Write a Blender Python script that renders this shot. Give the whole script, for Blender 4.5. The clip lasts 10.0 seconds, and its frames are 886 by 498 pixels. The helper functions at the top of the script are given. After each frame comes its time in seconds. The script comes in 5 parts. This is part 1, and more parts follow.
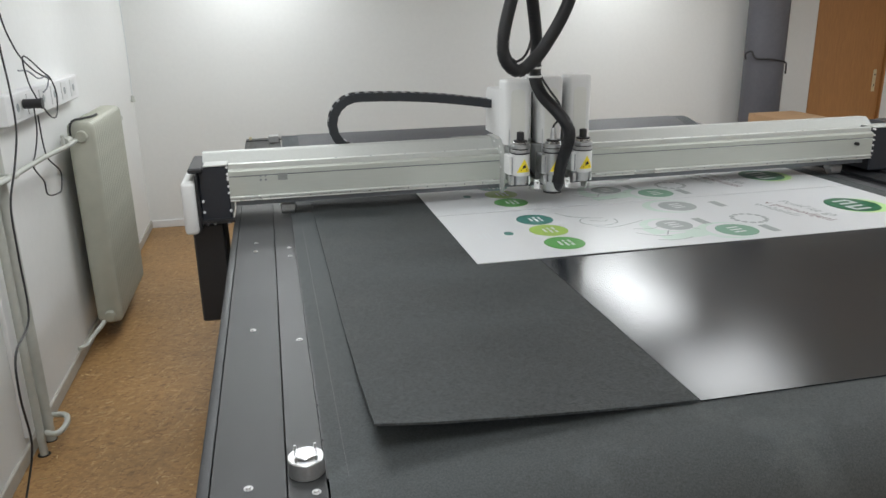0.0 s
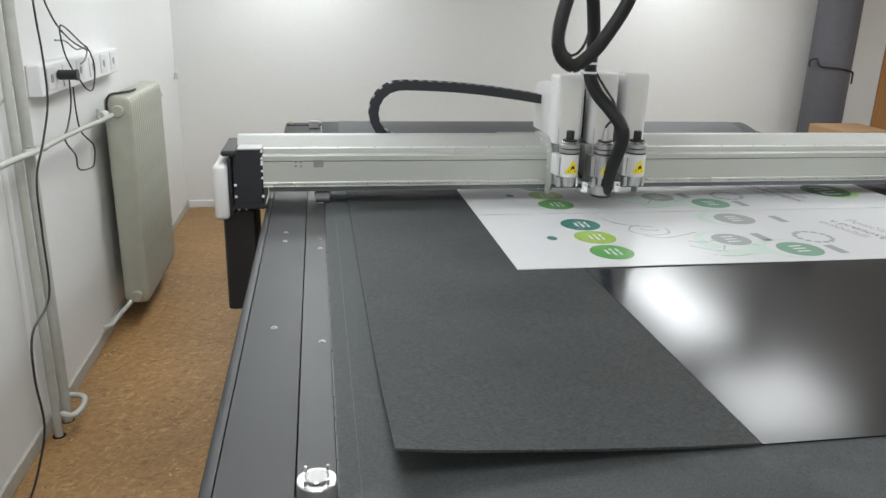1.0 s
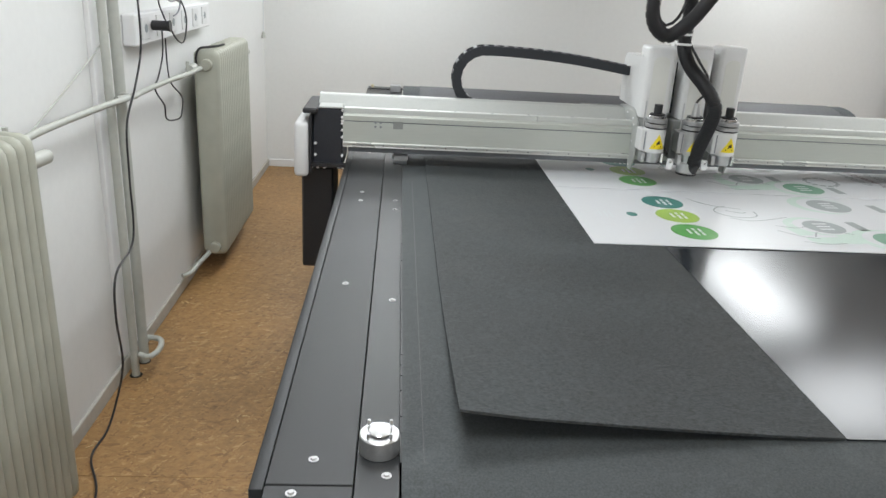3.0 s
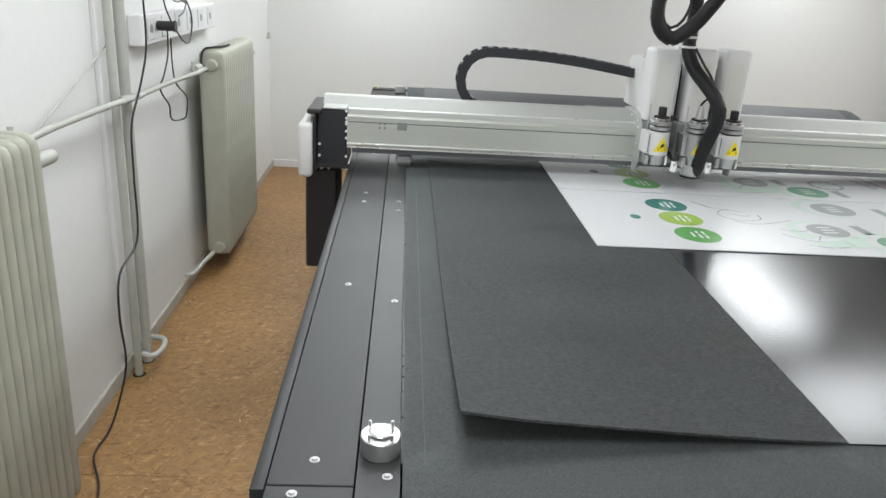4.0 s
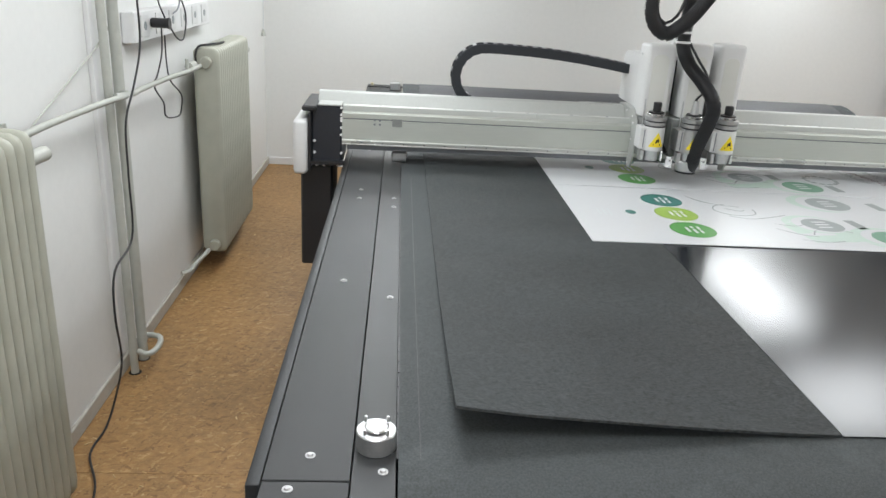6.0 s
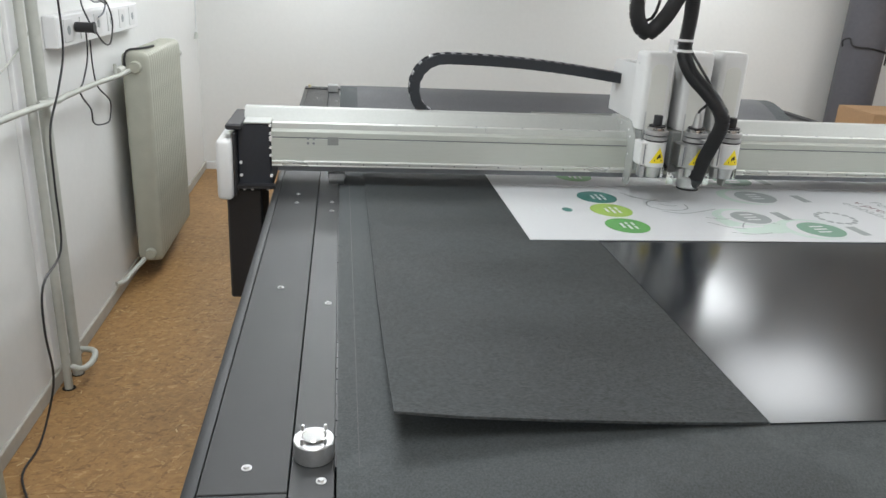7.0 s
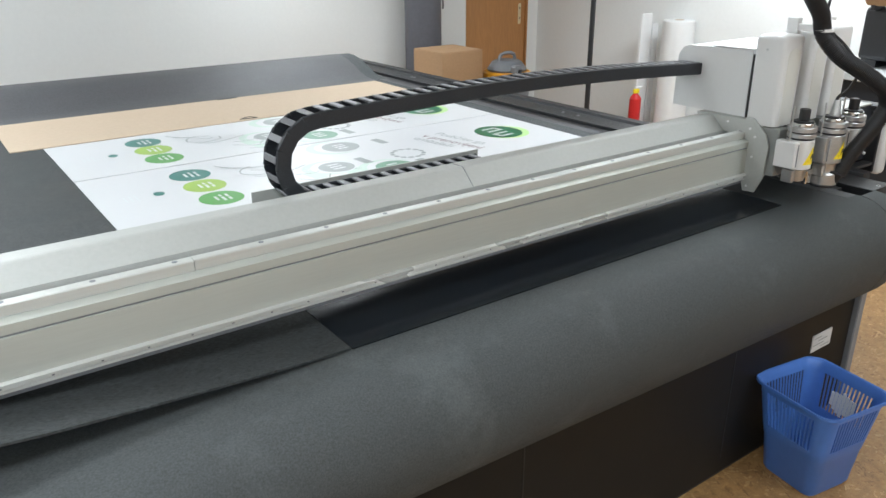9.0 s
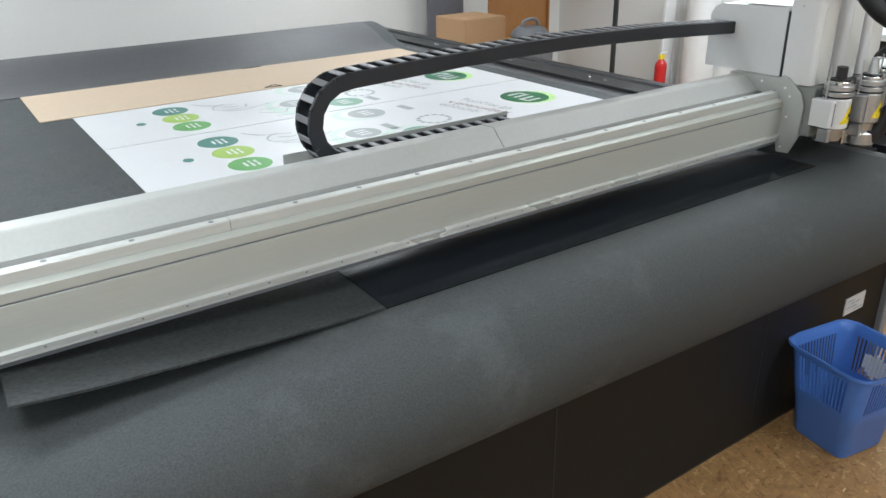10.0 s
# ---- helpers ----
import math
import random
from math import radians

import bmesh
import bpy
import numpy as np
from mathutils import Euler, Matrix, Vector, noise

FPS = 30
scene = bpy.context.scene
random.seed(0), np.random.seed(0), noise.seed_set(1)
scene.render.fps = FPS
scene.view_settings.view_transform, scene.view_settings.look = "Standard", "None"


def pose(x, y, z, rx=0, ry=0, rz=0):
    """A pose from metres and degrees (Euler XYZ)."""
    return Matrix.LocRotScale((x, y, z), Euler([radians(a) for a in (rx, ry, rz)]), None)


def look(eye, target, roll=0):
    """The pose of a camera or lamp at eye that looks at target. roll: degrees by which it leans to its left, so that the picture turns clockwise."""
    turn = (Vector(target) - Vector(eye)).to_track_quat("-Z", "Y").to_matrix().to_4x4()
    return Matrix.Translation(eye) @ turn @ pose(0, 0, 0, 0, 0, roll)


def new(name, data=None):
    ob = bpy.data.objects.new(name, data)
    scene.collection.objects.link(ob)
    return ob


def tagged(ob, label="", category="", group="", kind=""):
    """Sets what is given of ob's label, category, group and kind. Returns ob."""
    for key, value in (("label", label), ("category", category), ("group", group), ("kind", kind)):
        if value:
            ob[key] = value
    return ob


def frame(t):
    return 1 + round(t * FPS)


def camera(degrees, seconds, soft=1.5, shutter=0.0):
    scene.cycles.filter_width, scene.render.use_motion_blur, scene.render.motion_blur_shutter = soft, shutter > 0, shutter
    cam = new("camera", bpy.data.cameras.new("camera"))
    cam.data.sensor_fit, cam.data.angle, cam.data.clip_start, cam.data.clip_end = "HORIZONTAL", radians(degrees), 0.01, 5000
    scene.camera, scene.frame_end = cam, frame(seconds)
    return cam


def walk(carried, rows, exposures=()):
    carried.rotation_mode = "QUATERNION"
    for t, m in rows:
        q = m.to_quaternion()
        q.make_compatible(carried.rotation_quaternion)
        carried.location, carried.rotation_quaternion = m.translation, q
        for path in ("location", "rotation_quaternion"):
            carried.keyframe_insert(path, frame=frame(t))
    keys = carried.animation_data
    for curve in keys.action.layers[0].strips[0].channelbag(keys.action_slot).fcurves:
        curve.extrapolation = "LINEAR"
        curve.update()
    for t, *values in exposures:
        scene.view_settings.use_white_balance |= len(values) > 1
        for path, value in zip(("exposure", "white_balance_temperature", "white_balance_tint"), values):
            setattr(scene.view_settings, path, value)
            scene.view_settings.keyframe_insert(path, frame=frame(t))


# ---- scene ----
cam = camera(60.8, 10.0)
PATH = [
    (0, (-0.024, -2.004, 1.731), (0.389, -0.140, 1.134), -1.1),
    (0.3, (-0.009, -1.955, 1.726), (0.477, -0.111, 1.121), -0.5),
    (0.5, (0.024, -1.921, 1.728), (0.499, -0.079, 1.109), -0.2),
    (1, (0.004, -1.838, 1.707), (0.322, 0.039, 1.092), 1.5),
    (1.5, (-0.006, -1.814, 1.683), (0.160, 0.079, 1.058), 2.0),
    (2, (-0.001, -1.812, 1.677), (0.151, 0.074, 1.032), 2.7),
    (2.5, (-0.003, -1.813, 1.670), (0.139, 0.059, 0.982), 3.1),
    (4, (0.001, -1.815, 1.672), (0.122, 0.060, 0.987), 3.6),
    (4.5, (0.002, -1.816, 1.670), (0.125, 0.058, 0.984), 3.7),
    (5, (0.002, -1.815, 1.669), (0.132, 0.057, 0.978), 3.8),
    (6.5, (0.006, -1.817, 1.668), (0.144, 0.055, 0.977), 3.1),
    (6.8, (0.013, -1.817, 1.671), (0.192, 0.052, 0.982), 3.1),
    (7, (0.029, -1.816, 1.678), (0.300, 0.044, 0.993), 3.2),
    (7.2, (0.046, -1.825, 1.693), (0.432, 0.016, 1.015), 2.6),
    (7.5, (0.097, -1.853, 1.711), (0.648, -0.055, 1.032), 1.1),
    (7.7, (0.112, -1.876, 1.711), (0.771, -0.113, 1.033), 0.6),
    (7.8, (0.134, -1.887, 1.721), (0.831, -0.146, 1.025), -0.3),
    (8, (0.150, -1.925, 1.733), (0.945, -0.227, 1.035), -0.4),
    (8.2, (0.150, -1.932, 1.729), (1.036, -0.281, 1.028), -0.2),
    (8.5, (0.164, -1.937, 1.720), (1.137, -0.347, 0.997), -0.2),
    (8.7, (0.172, -1.948, 1.719), (1.195, -0.396, 0.983), -0.3),
    (9, (0.181, -1.959, 1.717), (1.258, -0.449, 0.968), -0.4),
    (9.5, (0.173, -1.973, 1.712), (1.254, -0.482, 0.935), -1.0),
    (10, (0.150, -1.951, 1.689), (1.166, -0.433, 0.875), -1.4),
]
walk(cam, [(t, look(eye, target, roll)) for t, eye, target, roll in PATH],
     [(0.0, -0.24, 6500, 13), (1.0, -0.1, 6500, 13), (2.5, -0.04, 6460, 13), (4.5, 0.05, 6460, 13), (6.5, 0.04, 6460, 13), (7.0, 0.0, 6450, 13), (7.5, 0.1, 6400, 13), (8.5, 0.28, 6250, 11), (9.0, 0.25, 6200, 11), (10.0, 0.2, 6150, 11)])


# ---- world, lights, exposure ----
world = bpy.data.worlds.new("world")
scene.world = world
world.use_nodes = True
world.node_tree.nodes["Background"].inputs[0].default_value = (0.75, 0.82, 0.9, 1)
world.node_tree.nodes["Background"].inputs[1].default_value = 0.25

CEIL = 2.55
LAMP_W = 17.8
# some read from reflections; the rest unseen, added to brighten the room
LAMPS = [(3.05, 3.95), (2.95, 2.2), (3.0, 0.3), (3.0, -1.4), (3.0, -3.3), (3.0, -5.2), (-0.1, 4.15), (-0.1, 2.4), (-0.1, 0.5), (-0.1, -1.4), (-0.1, -3.3), (-0.1, -5.2), (5.3, 0.2), (5.3, 1.45)]
OUTPUT = {(2.95, 2.2): 0.38, (-0.1, 4.15): 0.8, (3.05, 3.95): 0.95, (5.3, 1.45): 2.0, (5.3, 0.2): 0.9, (3.0, -1.4): 0.3, (3.0, -3.3): 1.5, (-0.1, -1.4): 0.9, (-0.1, -3.3): 0.7}  # tuned panel by panel to set how bright each area is
WIDTH = {(3.05, 3.95): 0.55}
LENGTH = {(3.05, 3.95): 1.38}  # the long panel by the far wall
for lx, ly in LAMPS:
    ld = bpy.data.lights.new("room_light", "AREA")
    ld.shape, ld.size, ld.size_y, ld.energy, ld.color = "RECTANGLE", WIDTH.get((lx, ly), 0.72), LENGTH.get((lx, ly), 0.72), LAMP_W * OUTPUT.get((lx, ly), 1.0), (0.93, 1.0, 1.01)
    lo = new("room_light", ld)
    lo.location = (lx, ly, CEIL - 0.085)


# ---- materials ----
def mat(name, color, rough=0.5, metal=0.0, scale=40, amount=0.12, bump=0.0, bscale=None, coat=0.0, stretch=(1, 1, 1), spec=None, large=1.5, scuff=0.0):
    m = bpy.data.materials.new(name)
    m.use_nodes = True
    nt = m.node_tree
    b = nt.nodes["Principled BSDF"]
    tc = nt.nodes.new("ShaderNodeTexCoord")
    mp = nt.nodes.new("ShaderNodeMapping")
    mp.inputs["Scale"].default_value = stretch
    nt.links.new(tc.outputs["Object"], mp.inputs[0])
    fine = nt.nodes.new("ShaderNodeTexNoise")
    fine.inputs["Scale"].default_value, fine.inputs["Detail"].default_value = scale, 5
    big = nt.nodes.new("ShaderNodeTexNoise")
    big.inputs["Scale"].default_value, big.inputs["Detail"].default_value = large, 3
    nt.links.new(mp.outputs[0], fine.inputs["Vector"])
    nt.links.new(mp.outputs[0], big.inputs["Vector"])
    add = nt.nodes.new("ShaderNodeMath")
    add.operation = "MULTIPLY_ADD"
    nt.links.new(big.outputs["Fac"], add.inputs[0])
    add.inputs[1].default_value = 0.45
    nt.links.new(fine.outputs["Fac"], add.inputs[2])
    ramp = nt.nodes.new("ShaderNodeMapRange")
    ramp.inputs["From Min"].default_value, ramp.inputs["From Max"].default_value = 0.325, 1.125
    ramp.inputs["To Min"].default_value, ramp.inputs["To Max"].default_value = 1 - amount, 1 + amount
    nt.links.new(add.outputs[0], ramp.inputs["Value"])
    mul = nt.nodes.new("ShaderNodeVectorMath")
    mul.operation = "SCALE"
    mul.inputs[0].default_value = color
    if scuff:
        sn = nt.nodes.new("ShaderNodeTexNoise")
        sn.inputs["Scale"].default_value, sn.inputs["Detail"].default_value, sn.inputs["Roughness"].default_value = 3.5, 8, 0.65
        nt.links.new(tc.outputs["Object"], sn.inputs["Vector"])
        sr = nt.nodes.new("ShaderNodeMapRange")
        sr.inputs["From Min"].default_value, sr.inputs["From Max"].default_value = 0.56, 0.74
        sr.inputs["To Min"].default_value, sr.inputs["To Max"].default_value = 0.0, scuff
        nt.links.new(sn.outputs["Fac"], sr.inputs["Value"])
        plus = nt.nodes.new("ShaderNodeMath")
        plus.operation = "ADD"
        nt.links.new(ramp.outputs[0], plus.inputs[0])
        nt.links.new(sr.outputs[0], plus.inputs[1])
        nt.links.new(plus.outputs[0], mul.inputs["Scale"])
    else:
        nt.links.new(ramp.outputs[0], mul.inputs["Scale"])
    nt.links.new(mul.outputs[0], b.inputs["Base Color"])
    b.inputs["Metallic"].default_value = metal
    rr = nt.nodes.new("ShaderNodeMapRange")
    rr.inputs["From Min"].default_value, rr.inputs["From Max"].default_value = 0.3, 0.7
    rr.inputs["To Min"].default_value, rr.inputs["To Max"].default_value = rough * 0.88, min(1, rough * 1.12)
    nt.links.new(big.outputs["Fac"], rr.inputs["Value"])
    nt.links.new(rr.outputs[0], b.inputs["Roughness"])
    b.inputs["Coat Weight"].default_value = coat
    if spec is not None:
        b.inputs["Specular IOR Level"].default_value = spec
    if bump:
        bt = nt.nodes.new("ShaderNodeTexNoise")
        bt.inputs["Scale"].default_value, bt.inputs["Detail"].default_value = bscale or scale, 4
        nt.links.new(mp.outputs[0], bt.inputs["Vector"])
        bn = nt.nodes.new("ShaderNodeBump")
        bn.inputs["Strength"].default_value, bn.inputs["Distance"].default_value = bump, 0.002
        nt.links.new(bt.outputs["Fac"], bn.inputs["Height"])
        nt.links.new(bn.outputs[0], b.inputs["Normal"])
    return m


def glow(name, color, strength):
    m = bpy.data.materials.new(name)
    m.use_nodes = True
    b = m.node_tree.nodes["Principled BSDF"]
    b.inputs["Base Color"].default_value = (*color, 1)
    b.inputs["Emission Color"].default_value = (*color, 1)
    b.inputs["Emission Strength"].default_value = strength
    return m


def osb_material():
    """Pressed strand board: overlapping long chips in several directions and tones, under worn varnish."""
    m = bpy.data.materials.new("strand_board")
    m.use_nodes = True
    nt = m.node_tree
    N, Lk = nt.nodes.new, nt.links.new
    b = nt.nodes["Principled BSDF"]
    geo = N("ShaderNodeNewGeometry")
    warp = N("ShaderNodeTexNoise")
    warp.inputs["Scale"].default_value, warp.inputs["Detail"].default_value = 5, 3
    Lk(geo.outputs["Position"], warp.inputs["Vector"])
    off = N("ShaderNodeVectorMath"); off.operation = "SCALE"; off.inputs["Scale"].default_value = 0.045
    Lk(warp.outputs["Color"], off.inputs[0])
    pos = N("ShaderNodeVectorMath"); pos.operation = "ADD"
    Lk(geo.outputs["Position"], pos.inputs[0]); Lk(off.outputs[0], pos.inputs[1])
    chips = []
    for k, (ang, sc) in enumerate(((14, 14), (68, 16), (-28, 13))):
        mp = N("ShaderNodeMapping")
        mp.vector_type = "TEXTURE"
        mp.inputs["Rotation"].default_value = (0, 0, radians(ang))
        mp.inputs["Location"].default_value = (3.1 * k, 1.7 * k, 0)
        mp.inputs["Scale"].default_value = (1.0 / sc, 1.0 / (sc * 6.5), 1)
        Lk(pos.outputs[0], mp.inputs[0])
        v = N("ShaderNodeTexVoronoi")
        v.inputs["Scale"].default_value = 1.0
        v.inputs["Randomness"].default_value = 1.0
        Lk(mp.outputs[0], v.inputs["Vector"])
        chips.append(v)
    sel = N("ShaderNodeTexNoise")
    sel.inputs["Scale"].default_value, sel.inputs["Detail"].default_value = 40, 2
    Lk(geo.outputs["Position"], sel.inputs["Vector"])
    st1 = N("ShaderNodeMath"); st1.operation = "GREATER_THAN"; st1.inputs[1].default_value = 0.47
    st2 = N("ShaderNodeMath"); st2.operation = "GREATER_THAN"; st2.inputs[1].default_value = 0.56
    Lk(sel.outputs["Fac"], st1.inputs[0]); Lk(sel.outputs["Fac"], st2.inputs[0])
    m1 = N("ShaderNodeMix"); m1.data_type = "RGBA"
    Lk(st1.outputs[0], m1.inputs["Factor"]); Lk(chips[0].outputs["Color"], m1.inputs["A"]); Lk(chips[1].outputs["Color"], m1.inputs["B"])
    m2 = N("ShaderNodeMix"); m2.data_type = "RGBA"
    Lk(st2.outputs[0], m2.inputs["Factor"]); Lk(m1.outputs["Result"], m2.inputs["A"]); Lk(chips[2].outputs["Color"], m2.inputs["B"])
    bw = N("ShaderNodeSeparateColor")
    Lk(m2.outputs["Result"], bw.inputs[0])
    ramp = N("ShaderNodeValToRGB")
    cr = ramp.color_ramp
    cr.elements[0].position, cr.elements[0].color = 0.0, OSB[0]
    cr.elements[1].position, cr.elements[1].color = 1.0, OSB[3]
    for p, c in ((0.04, OSB[0]), (0.10, OSB[1]), (0.90, OSB[2]), (0.965, OSB[3])):
        e = cr.elements.new(p)
        e.color = c
    Lk(bw.outputs[0], ramp.inputs[0])
    grain = N("ShaderNodeTexNoise")
    grain.inputs["Scale"].default_value, grain.inputs["Detail"].default_value = 30, 6
    Lk(geo.outputs["Position"], grain.inputs["Vector"])
    dirt = N("ShaderNodeTexNoise")
    dirt.inputs["Scale"].default_value, dirt.inputs["Detail"].default_value = 1.6, 4
    Lk(geo.outputs["Position"], dirt.inputs["Vector"])
    ad = N("ShaderNodeMath"); ad.operation = "ADD"
    Lk(grain.outputs["Fac"], ad.inputs[0]); Lk(dirt.outputs["Fac"], ad.inputs[1])
    mr = N("ShaderNodeMapRange")
    mr.inputs["From Min"].default_value, mr.inputs["From Max"].default_value = 0.65, 1.35
    mr.inputs["To Min"].default_value, mr.inputs["To Max"].default_value = 0.62, 1.18
    Lk(ad.outputs[0], mr.inputs["Value"])
    sc = N("ShaderNodeVectorMath"); sc.operation = "SCALE"
    Lk(ramp.outputs[0], sc.inputs[0]); Lk(mr.outputs[0], sc.inputs["Scale"])
    Lk(sc.outputs[0], b.inputs["Base Color"])
    b.inputs["Roughness"].default_value = 0.5
    bn = N("ShaderNodeBump"); bn.inputs["Strength"].default_value, bn.inputs["Distance"].default_value = 0.25, 0.002
    Lk(bw.outputs[1], bn.inputs["Height"]); Lk(bn.outputs[0], b.inputs["Normal"])
    return m


OSB = [(0.23, 0.118, 0.042, 1), (0.305, 0.165, 0.060, 1), (0.36, 0.207, 0.080, 1), (0.45, 0.28, 0.125, 1)]
M = {
    "wall": mat("white_plaster", (0.74, 0.745, 0.73), 0.9, 0, 30, 0.025, 0.2, 60),
    "ceiling": mat("ceiling_paint", (0.8, 0.8, 0.79), 0.9, 0, 30, 0.02),
    "osb": osb_material(),
    "skirt": mat("grey_skirting_paint", (0.45, 0.43, 0.38), 0.6, 0, 20, 0.15),
    "plate": mat("dark_grey_powder_coat", (0.0235, 0.0248, 0.0262), 0.42, 0, 300, 0.15, 0.25, 900, spec=0.38, scuff=0.35),
    "rail": mat("grey_painted_rail", (0.031, 0.0325, 0.034), 0.36, 0, 300, 0.12, 0.25, 900, spec=0.38, scuff=0.3),
    "body": mat("brown_black_panel", (0.0085, 0.0085, 0.0078), 0.55, 0, 100, 0.1, spec=0.3),
    "belt": mat("dark_felt_belt", (0.054, 0.061, 0.063), 0.75, 0, 240, 0.55, 0.5, 420, scuff=0.55),
    "foam": mat("matte_black_foam_board", (0.031, 0.0355, 0.037), 0.66, 0, 110, 1.3, 0.7, 300, stretch=(1, 1.8, 1), scuff=0.35),
    # mat grey is paler than its own tone, standing for low-angle sheen
    "endmat": mat("sheen_and_wear_grey", (0.07, 0.071, 0.076), 0.55, 0, 90, 0.3, 0.2, 300, scuff=0.2),
    "gloss": mat("glossy_black_sheet", (0.0145, 0.018, 0.0225), 0.175, 0, 20, 0.2, 0.0, spec=0.72),
    "alu": mat("anodised_aluminium", (0.49, 0.51, 0.47), 0.48, 0.35, 200, 0.05, 0.05, 600, stretch=(0.05, 1, 1)),
    "alu_bright": mat("polished_aluminium_edge", (0.62, 0.63, 0.61), 0.3, 0.45, 200, 0.05),
    "cover": mat("matt_silver_cover", (0.46, 0.472, 0.452), 0.55, 0.3, 100, 0.05),
    "white": mat("white_enamel", (0.67, 0.67, 0.665), 0.35, 0, 60, 0.02),
    "pearl": mat("warm_white_enamel", (0.66, 0.66, 0.62), 0.4, 0, 60, 0.02),
    "black": mat("black_plastic", (0.018, 0.018, 0.02), 0.45, 0, 100, 0.2),
    "navy": mat("blue_black_metal", (0.02, 0.023, 0.03), 0.4, 0, 100, 0.15),
    "chain": mat("black_nylon", (0.017, 0.020, 0.025), 0.45, 0, 120, 0.3),
    "rail_alu": mat("satin_aluminium_rail", (0.56, 0.575, 0.55), 0.42, 0.35, 200, 0.05, 0.05, 600, stretch=(0.05, 1, 1)),
    "greyalu": mat("grey_cast_metal", (0.27, 0.28, 0.27), 0.5, 0.3, 80, 0.08),
    "screwsteel": mat("zinc_plated_screw", (0.42, 0.42, 0.42), 0.38, 0.9, 200, 0.15),
    "chip": mat("pale_wood_chip", (0.55, 0.40, 0.22), 0.8, 0, 90, 0.25),
    "chain_bar": mat("grey_nylon_bar", (0.14, 0.14, 0.15), 0.4, 0, 120, 0.15),
    "steel": mat("brushed_steel", (0.52, 0.525, 0.53), 0.36, 0.85, 150, 0.12),
    "chrome": mat("bright_steel", (0.8, 0.8, 0.8), 0.15, 1.0, 80, 0.06),
    "rad": mat("aged_sage_radiator_paint", (0.41, 0.415, 0.35), 0.42, 0, 12, 0.1, 0.2, 60),
    "pipe": mat("aged_grey_pipe_paint", (0.45, 0.46, 0.42), 0.45, 0, 25, 0.12, 0.2, 60),
    "card": mat("brown_cardboard", (0.50, 0.395, 0.29), 0.85, 0, 60, 0.06, 0.1, 200),
    "box": mat("kraft_carton", (0.42, 0.26, 0.14), 0.85, 0, 60, 0.1),
    "paper": mat("white_print_board", (0.60, 0.61, 0.625), 0.32, 0, 60, 0.015),
    # teal, lime and green inks lightened to stand for glare on the print
    "teal": mat("teal_ink", (0.045, 0.19, 0.165), 0.33, 0, 60, 0.04),
    "lime": mat("lime_ink", (0.32, 0.48, 0.09), 0.33, 0, 60, 0.04),
    "green": mat("green_ink", (0.10, 0.33, 0.085), 0.33, 0, 60, 0.04),
    "mossy": mat("grey_green_ink", (0.13, 0.28, 0.19), 0.4, 0, 60, 0.04),
    "dgreen": mat("deep_green_ink", (0.015, 0.13, 0.06), 0.33, 0, 60, 0.04),
    "sage": mat("pale_green_ink", (0.50, 0.62, 0.55), 0.4, 0, 60, 0.05),
    "glowgreen": mat("light_green_halo_ink", (0.45, 0.68, 0.28), 0.4, 0, 60, 0.05),
    "grey": mat("grey_ink", (0.27, 0.30, 0.30), 0.4, 0, 60, 0.05),
    "mist": mat("pale_grey_ink", (0.62, 0.65, 0.66), 0.4, 0, 60, 0.03),
    "maroon": mat("dark_red_ink", (0.13, 0.05, 0.06), 0.4, 0, 60, 0.05),
    "blue": mat("blue_polypropylene", (0.07, 0.18, 0.53), 0.38, 0, 50, 0.06),
    "door": mat("orange_beech_veneer", (0.42, 0.20, 0.07), 0.45, 0, 14, 0.16, stretch=(6, 6, 0.6)),
    "frame": mat("white_frame_paint", (0.74, 0.74, 0.74), 0.45, 0, 30, 0.03),
    "brass": mat("pale_brass", (0.75, 0.66, 0.45), 0.35, 0.7, 60, 0.05),
    "slate": mat("dark_grey_film_roll", (0.10, 0.10, 0.115), 0.5, 0, 30, 0.12),
    "yellow": mat("yellow_sticker", (0.85, 0.66, 0.02), 0.4, 0, 60, 0.03),
    "orange": mat("orange_yellow_plastic", (0.8, 0.36, 0.02), 0.4, 0, 60, 0.05),
    "red": mat("red_plastic", (0.5, 0.02, 0.02), 0.35, 0, 60, 0.05),
    "greyplastic": mat("grey_plastic", (0.2, 0.21, 0.23), 0.45, 0, 60, 0.08),
    "rubber": mat("black_ribbed_hose", (0.02, 0.02, 0.022), 0.5, 0, 80, 0.2),
    "diffuser": glow("lamp_diffuser", (0.97, 1.0, 0.99), 3.0),
}


# ---- mesh helpers ----
def mesh_of(bm, name, m, smooth=False, angle=0.7):
    me = bpy.data.meshes.new(name)
    bm.to_mesh(me)
    bm.free()
    for p in me.polygons:
        p.use_smooth = smooth
    if smooth:
        me.set_sharp_from_angle(angle=angle)
    me.materials.append(M[m])
    return me


def part(name, bm, m, parent, label="", smooth=False):
    """One mesh under a thing; its vertices are in the thing's space."""
    ob = new(name, mesh_of(bm, name, m, smooth))
    ob.parent = parent
    if label:
        tagged(ob, label)
    return ob


def shared_part(name, me, parent, m, label=""):
    ob = new(name, me)
    ob.parent, ob.matrix_basis = parent, m
    if label:
        tagged(ob, label)
    return ob


def thing(name, label, category, loc=(0, 0, 0), group="", kind=""):
    ob = new(name)
    ob.location = loc
    ob.empty_display_size = 0.1
    return tagged(ob, label, category, group, kind)


def join(bm, other):
    me = bpy.data.meshes.new("tmp")
    other.to_mesh(me)
    other.free()
    bm.from_mesh(me)
    bpy.data.meshes.remove(me)
    return bm


